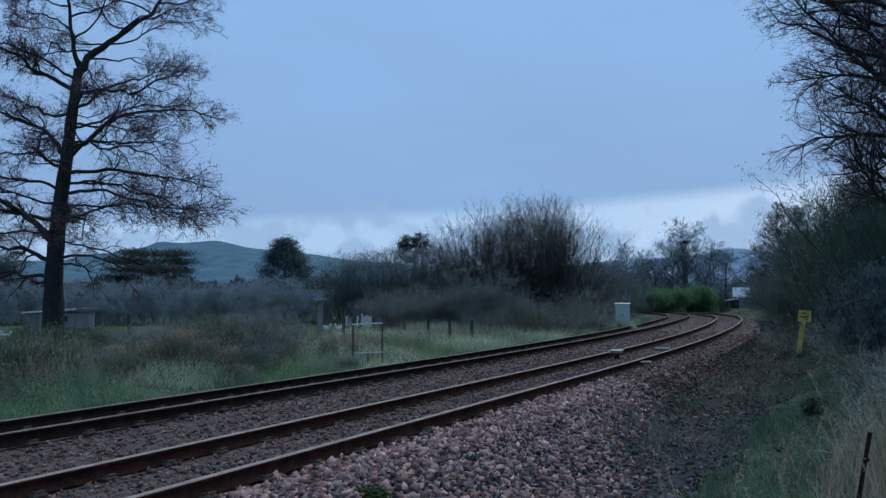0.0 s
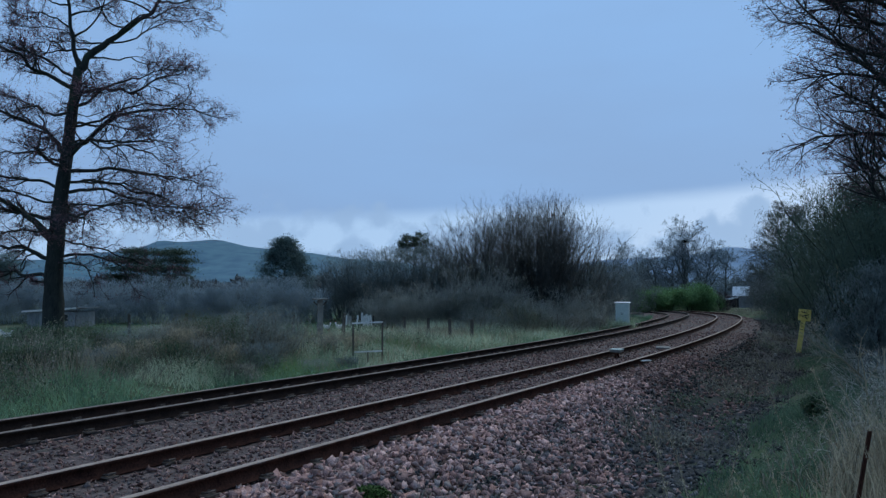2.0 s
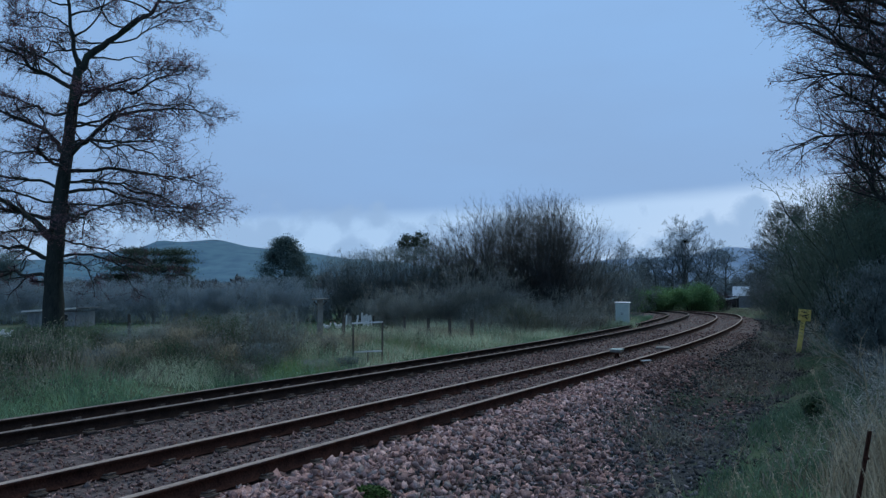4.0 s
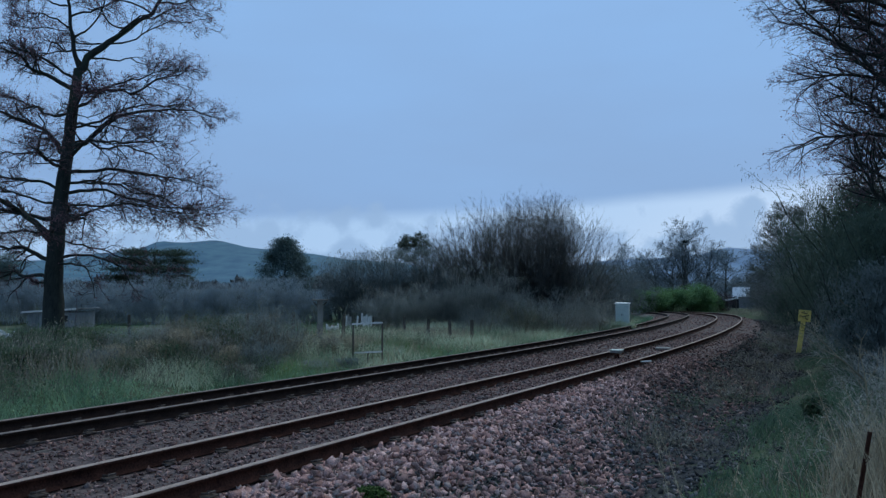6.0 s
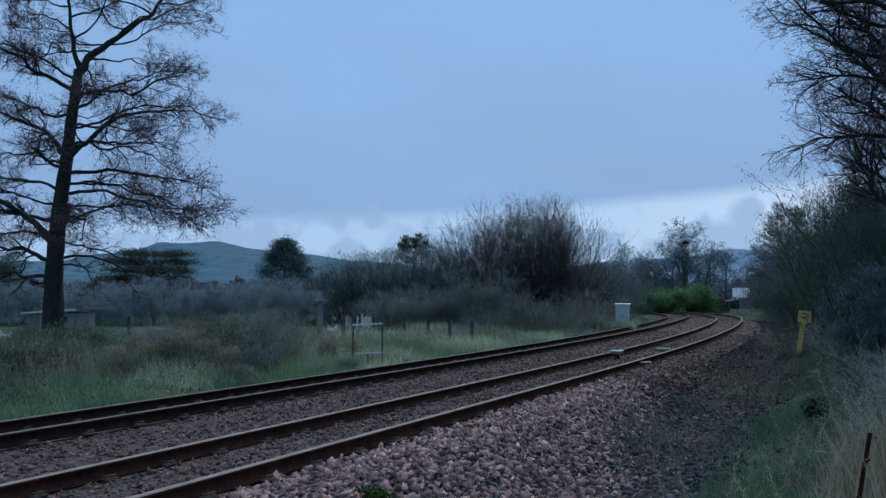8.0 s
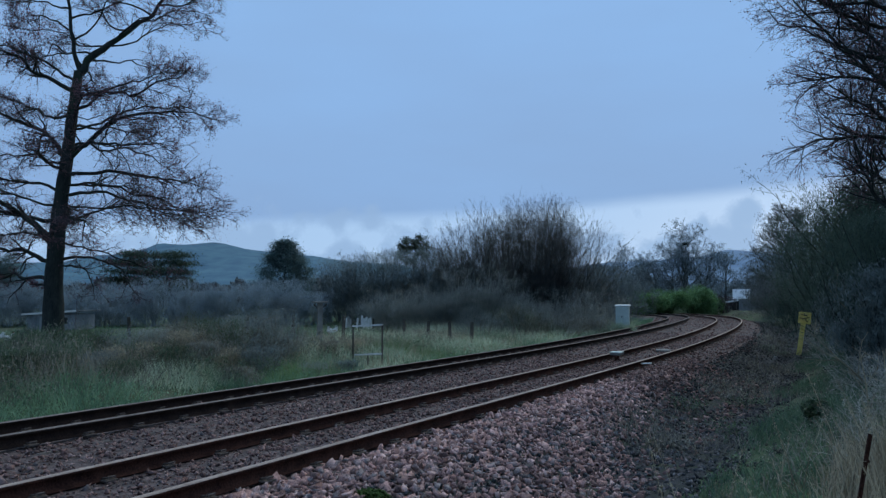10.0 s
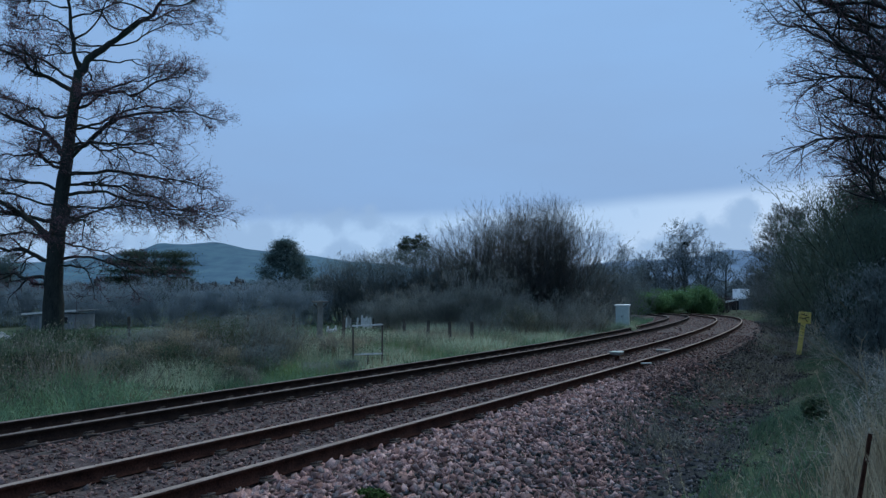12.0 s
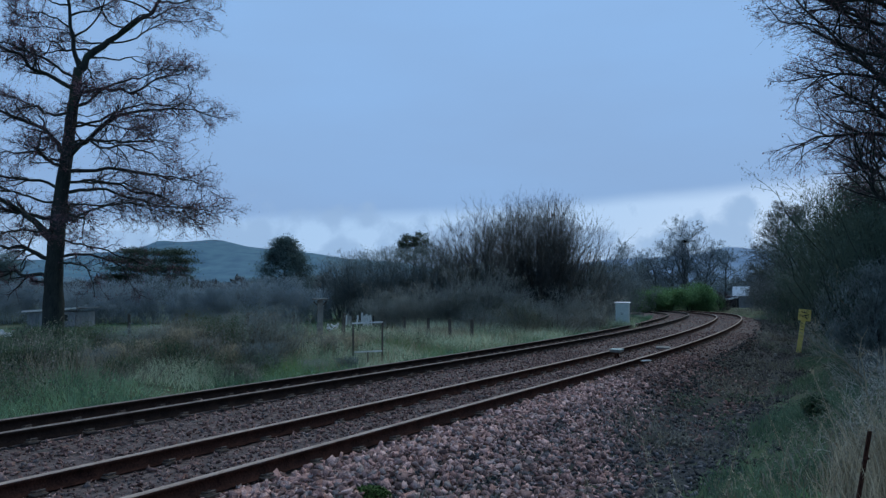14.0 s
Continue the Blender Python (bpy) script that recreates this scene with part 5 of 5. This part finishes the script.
def hen(px, depth, facing, label):
    """A hen that looks along its own x."""
    at = stand(px, depth)
    root = thing("hen", label, "hen", pose(*at, 0, 0, facing), "white hens")
    part("body", ball(bmesh.new(), 0.12, (0, 0, 0.21), (1.35, 0.9, 0.95), (0, -12, 0)), FEATHER, root, smooth=True)
    neck = cyl(bmesh.new(), 0.065, 0.04, 0.17, (0.135, 0, 0.32), (0, 24, 0), 10)
    part("neck", neck, FEATHER, root, smooth=True)
    head = part("head", ball(bmesh.new(), 0.045, (0.175, 0, 0.41), (1.15, 0.9, 1)), FEATHER, root, smooth=True)
    part("beak", cyl(bmesh.new(), 0.014, 0.002, 0.045, (0.24, 0, 0.40), (0, 100, 0), 6), STRAW, head, "yellow beak")
    part("comb", boxed((0.06, 0.012, 0.04), (0.175, 0, 0.465), bevel=0.005), COMB, head, "red comb")
    part("tail", boxed((0.13, 0.03, 0.12), (-0.165, 0, 0.30), (0, 35, 0), 0.012), FEATHER, root)
    for y in (-0.045, 0.045):
        leg = part("leg", cyl(bmesh.new(), 0.010, 0.010, 0.13, (0.0, y, 0.065), sides=6), STRAW, root)
        part("foot", boxed((0.07, 0.05, 0.008), (0.02, y, 0.004)), STRAW, leg)
    return root, at, facing


FEATHER = material("white_feathers", (0.55, 0.55, 0.53), (0.80, 0.80, 0.78), 18, 0.9, 0.2, 5)
COMB = material("red_comb", (0.28, 0.03, 0.02), (0.40, 0.06, 0.04), 20, 0.7, 0.1)
HENS = [hen(580, 37, 15, "white hen standing in the rough field grass"), hen(601, 37.5, 170, "white hen feeding in the rough field grass"),
        hen(16, 30, 20, "white hen standing beside the poultry house"), hen(6, 31, 200, "white hen feeding beside the poultry house")]


# ---- a bank of low cloud in the distance ----
def cloud_material():
    m = bpy.data.materials.new("low_cloud")
    m.use_nodes = True
    n, l = m.node_tree.nodes, m.node_tree.links
    n.clear()
    tc, sep = n.new("ShaderNodeTexCoord"), n.new("ShaderNodeSeparateXYZ")
    l.new(tc.outputs["Object"], sep.inputs[0])
    noise_node = n.new("ShaderNodeTexNoise")
    noise_node.inputs["Scale"].default_value, noise_node.inputs["Detail"].default_value, noise_node.inputs["Roughness"].default_value = 0.0040, 4.0, 0.5
    l.new(tc.outputs["Object"], noise_node.inputs["Vector"])
    puffs_node = n.new("ShaderNodeTexVoronoi")
    puffs_node.feature = "SMOOTH_F1"
    puffs_node.inputs["Scale"].default_value, puffs_node.inputs["Smoothness"].default_value = 0.0062, 0.6
    l.new(tc.outputs["Object"], puffs_node.inputs["Vector"])
    billow = n.new("ShaderNodeMath")
    billow.operation = "MULTIPLY_ADD"
    billow.inputs[1].default_value = -0.38
    l.new(puffs_node.outputs["Distance"], billow.inputs[0])
    l.new(noise_node.outputs[0], billow.inputs[2])
    crest = n.new("ShaderNodeMath")
    crest.operation = "MULTIPLY_ADD"
    crest.inputs[1].default_value, crest.inputs[2].default_value = 820.0, 95.0
    l.new(billow.outputs[0], crest.inputs[0])
    over = n.new("ShaderNodeMath")
    over.operation = "SUBTRACT"
    l.new(crest.outputs[0], over.inputs[0])
    l.new(sep.outputs["Z"], over.inputs[1])
    mask = n.new("ShaderNodeMapRange")
    mask.interpolation_type = "SMOOTHSTEP"
    mask.inputs["From Min"].default_value, mask.inputs["From Max"].default_value, mask.inputs["To Max"].default_value = -70.0, 110.0, 0.78
    l.new(over.outputs[0], mask.inputs["Value"])
    glow, gap, mix, out_node = n.new("ShaderNodeEmission"), n.new("ShaderNodeBsdfTransparent"), n.new("ShaderNodeMixShader"), n.new("ShaderNodeOutputMaterial")
    glow.inputs["Color"].default_value = (0.295, 0.455, 0.70, 1)
    l.new(mask.outputs[0], mix.inputs[0])
    l.new(gap.outputs[0], mix.inputs[1])
    l.new(glow.outputs[0], mix.inputs[2])
    l.new(mix.outputs[0], out_node.inputs[0])
    return m


def cloud_sheet():
    xs = np.linspace(-3000, 3000, 25)
    verts = [(x, 4200 - abs(x) ** 2 / 9000, z) for z in (0, 200, 400, 600) for x in xs]
    i = (np.arange(3)[:, None] * 25 + np.arange(24)).ravel()
    return tagged(piece("backdrop_cloud", mesh_of("backdrop_cloud", verts, [np.stack([i, i + 1, i + 26, i + 25], 1)], cloud_material(), True)), "grey-blue bank of low cloud over the hills", "cloud", kind="structure")


clouds = cloud_sheet()


# ---- small things on and beside the tracks ----
def trackside_box():
    s, o = 11.7, -0.32
    at = on_line(s, o, -0.15)
    root = thing("rail_contact_box", "small pale grey box fixed beside the rail", "equipment box", pose(*at, 0, 0, math.degrees(heading(s))))
    part("case", boxed((0.30, 0.34, 0.07), (0, 0, 0.185), bevel=0.015), CONCRETE, root)
    part("lid", boxed((0.32, 0.36, 0.02), (0, 0, 0.23), bevel=0.005), GREY_PAINT, root, "pale grey lid")
    for dy in (-0.11, 0.11):
        part("foot", boxed((0.06, 0.05, 0.12), (0, dy, 0.05), bevel=0.005), RUST, root)


trackside_box()


def loose(name, label, category, s, o, z, size, mat, turn=0.0):
    at = on_line(s, o, z)
    root = thing(name, label, category, pose(*at, 0, 0, math.degrees(heading(s)) + turn))
    part("body", boxed(size, (0, 0, size[2] / 2), bevel=min(size) * 0.2), mat, root)
    return root


loose("concrete_slab", "flat grey concrete slab between the rails", "slab", 15.3, -0.75, -0.14, (0.45, 0.55, 0.06), CONCRETE, 12)
loose("white_board", "short white painted board on the ballast", "board", 9.9, -1.63, -0.03, (0.05, 0.30, 0.03), WHITE, -40)
loose("white_stone", "single pale stone on the ballast", "stone", 1.4, 2.6, -0.19, (0.08, 0.07, 0.05), WHITE, 20)
loose("pale_stone", "single pale stone beside the track", "stone", 20.5, -3.65, -0.66, (0.11, 0.10, 0.09), PALE_WOOD, 20)


def iron_stake():
    at = Vector((2.235, 4.0, floor_at(2.235, 4.0) + 0.01))
    root = thing("iron_stake", "rusty iron fence stake leaning in dry grass", "stake", pose(*at, 2, 10.5, 0))
    bm = boxed((0.017, 0.005, 0.95), (0, 0, 0.475))
    box(bm, (0.005, 0.017, 0.95), (-0.006, 0.006, 0.475))
    part("angle_bar", bm, RUST, root)
    part("eyelet", cyl(bmesh.new(), 0.010, 0.010, 0.02, (0.0, -0.008, 0.8), (90, 0, 0), 8), RUST, root)


iron_stake()
for px, depth, w, h in ((1290, 7.1, 0.22, 0.42), (1335, 7.6, 0.16, 0.28), (1405, 6.6, 0.16, 0.34), (1470, 6.2, 0.2, 0.5), (1255, 8.2, 0.14, 0.26), (1310, 6.9, 0.16, 0.3)):
    thicket("tuft of pale straw among the green grass", stand(px, depth), w, h, int(px), 34, (3, 2), twig=STRAW, bark=STRAW, name="grass_tuft", category="grass", group="straw tufts", least=0.0016, spread=0.5, flare=0.5, slim=0.006)


def moss_clump(px, depth, size, seed):
    at = stand(px, depth)
    g = np.random.default_rng(seed)
    root = thing("moss_clump", "low green cushion of moss on the ballast", "moss", Matrix.Translation(at))
    d = g.normal(size=(1400, 3))
    d /= np.linalg.norm(d, axis=1, keepdims=True)
    d[:, 2] = np.abs(d[:, 2])
    pts = d * np.array([size, size * 0.7, size * 0.42]) * g.uniform(0.85, 1.05, (len(d), 1))
    stuff(piece("cushion", flakes("cushion", pts, 0.022, MOSS, g), root))


moss_clump(657, 6.8, 0.19, 3)


def dark_tuft(px, depth, size, seed):
    """A ball of small evergreen leaves on a short stem, with shoots that stand out of it."""
    at = stand(px, depth)
    g, r = np.random.default_rng(seed), random.Random(seed)
    root = thing("evergreen_bush", "small round dark evergreen bush at the foot of the bank", "shrub", Matrix.Translation(at))
    piece("stem", chains("stem", [[(Vector((0.02, 0, -0.08)), 0.02), (Vector((0, 0, 0.12)), 0.016), (Vector((0.01, 0, 0.25)), 0.01)]], BARK, 6, True), root)
    d = g.normal(size=(2600, 3))
    d /= np.linalg.norm(d, axis=1, keepdims=True)
    lump = 1 + 0.13 * np.sin(d[:, 0:1] * 7 + 1) * np.sin(d[:, 2:3] * 6) + 0.08 * np.sin(d[:, 1:2] * 11)
    pts = d * lump * np.array([size, size, size * 0.98]) * g.uniform(0.6, 1.03, (len(d), 1)) + np.array([0, 0, 0.25])
    stuff(piece("leaf", flakes("leaf", pts, 0.030, LEAF, g), root, "dark green leaves"))
    for k in range(14):
        a, e = r.uniform(0, 6.28), r.uniform(-0.2, 1.2)
        q = Vector((math.cos(a) * math.cos(e), math.sin(a) * math.cos(e), math.sin(e))) * size
        c = Vector((0, 0, 0.25))
        piece("shoot", chains("shoot", [[(c + q * 0.5, 0.005), (c + q * 0.95, 0.004), (c + q * 1.15 + Vector((0, 0, 0.02)), 0.002)]], BANK_LEAF, 4), root)


dark_tuft(1437, 10.3, 0.195, 4)


def dead_stick(px, depth, length, lean, turn, seed, mat):
    at = stand(px, depth)
    r = random.Random(seed)
    root = thing("dead_branch", "pale dead branch leaning in the undergrowth", "branch", pose(*at, 0, lean, turn), "dead branches")
    wood = [[], [], []]
    grow(wood, r, Vector((0, 0, -0.05)), Vector((0, 0, 1)), length, 0.018, 0, 2, (4, 3, 0), 0.7, 0.0, 0.07, 0.4, 0.3, 0.004)
    piece("stem", chains("stem", wood[0], mat, 5, True), root)
    for w in wood[1] + wood[2]:
        piece("twig", chains("twig", [w], mat, 4), root)


for k, (px, depth, length, lean, turn) in enumerate([(1548, 12, 1.8, -48, 10), (1505, 15, 1.7, 22, 30), (1560, 10, 1.3, 40, 60), (1530, 14, 1.2, -22, 0), (1530, 9, 1.1, -15, 40), (1545, 17, 1.1, -40, 10), (1565, 17, 2.4, -35, 0), (1508, 19, 1.5, -8, 0), (131, 27.3, 2.0, 17, 0)]):
    dead_stick(px, depth, length, lean, turn, 300 + k, TWIG if k == 8 else (PALE_WOOD if k % 2 else STRAW))


# ---- tall stalks in front of the camera: they sway in the wind ----
STALKS = []


def stalk(x, y, height, bend, turn, seed):
    at = Vector((x, y, floor_at(x, y) - 0.02))
    r, g = random.Random(seed), np.random.default_rng(seed)
    root = thing("grass_stalk", "tall dry grass stalk with a feathery seed head", "grass", pose(*at, 0, 0, turn), "swaying stalks")
    pts = [(Vector((bend * f * f, 0.02 * math.sin(f * 4), height * (f - 0.12 * bend * f * f))), 0.0048 * (1.15 - f)) for f in np.linspace(0, 1, 10)]
    piece("stem", chains("stem", [pts], STRAW, 4, True), root)
    head = np.array([pts[i][0].lerp(pts[i + 1][0], t)[:] for i in (6, 7, 8) for t in np.linspace(0, 1, 40)])
    stuff(piece("seed_head", flakes("seed_head", head + g.normal(0, 0.007, head.shape), 0.0045, STRAW, g, flat=-1.0, long=5.0), root))
    leaf = [(Vector((0, 0, height * 0.3)), 0.004), (Vector((-0.08, 0.03, height * 0.45)), 0.0035), (Vector((-0.2, 0.05, height * 0.43)), 0.001)]
    piece("leaf", chains("leaf", [leaf], STRAW, 3), root)
    STALKS.append((root, at, turn))


for k, (x, y, h, bend, turn) in enumerate([(1.02, 3.0, 1.32, 0.16, 200), (1.24, 3.3, 1.28, 0.20, 170), (1.36, 3.6, 1.15, 0.22, 20), (1.85, 3.9, 0.85, 0.25, 190), (2.05, 4.4, 1.0, 0.2, 30), (2.35, 4.6, 1.2, 0.25, 160), (2.6, 4.5, 1.3, 0.3, 200), (-0.80, 2.0, 1.22, 0.10, 185), (0.80, 3.2, 1.2, 0.2, 160), (1.55, 3.0, 1.1, 0.18, 190), (2.15, 3.3, 1.05, 0.22, 175), (2.75, 4.8, 0.95, 0.2, 20), (2.95, 4.7, 1.0, 0.25, 160), (2.62, 4.3, 0.85, 0.3, 200), (3.0, 5.2, 1.05, 0.2, 340), (2.5, 4.7, 0.8, 0.3, 30), (2.42, 4.75, 0.7, 0.35, 15), (3.15, 5.0, 1.0, 0.2, 190), (2.85, 5.6, 0.95, 0.25, 10), (3.35, 5.5, 1.1, 0.25, 170)]):
    stalk(x, y, h, bend, turn, 400 + k)


# ---- single ballast stones nearest to the camera ----
def single_stones():
    host = bpy.data.objects["ballast"]
    g = np.random.default_rng(77)
    shapes = [stones("stone", np.zeros((1, 3)), 1.0, STONE, g) for _ in range(14)]
    p, s, o = strip(g, 2600, -7, 3, -4.2, -1.75)
    r = random.Random(8)
    near = [q for q in p if 5.6 < q[1] < 9.5 and abs(q[0]) < q[1] * 0.7][:290]
    for x, y, z in near:
        k = r.uniform(0.035, 0.062)
        ob = piece("stone", r.choice(shapes), host, at=pose(x, y, z + 0.022, r.uniform(-20, 20), r.uniform(-20, 20), r.uniform(0, 360)))
        ob.scale = (k, k, k)


single_stones()


def motions():
    # the cloud bank drifts
    walk(clouds, [(0, pose(0, 0, 0)), (7, pose(-43, 0, 0)), (14, pose(-86, 0, 0))])
    # the hens bow to feed and shift a step
    for k, (ob, at, facing) in enumerate(HENS):
        step, bows = ((-0.06, (0, 0, 4, 30, 50, 50, 45, 50)), (-0.12, (5, 0, 5, 30, 42, 36, 40, 20)), (0.05, (0, 5, 3, 10, 0, 6, 12, 4)), (0.08, (30, 36, 20, 34, 38, 24, 34, 36)))[k]
        walk(ob, [(2 * i, pose(at.x + step * i / 7, at.y, at.z, 0, bow, facing)) for i, bow in enumerate(bows)])
    # the stalks nod in a light wind
    for k, (ob, at, turn) in enumerate(STALKS):
        rows = []
        for i in range(29):
            t = i * 0.5
            a = 1.6 * math.sin(t * 1.9 + k * 1.3) + 0.9 * math.sin(t * 3.1 + k * 2.1)
            b = 1.1 * math.sin(t * 1.5 + k * 0.7)
            rows.append((t, pose(*at, b, a, turn)))
        walk(ob, rows)


motions()
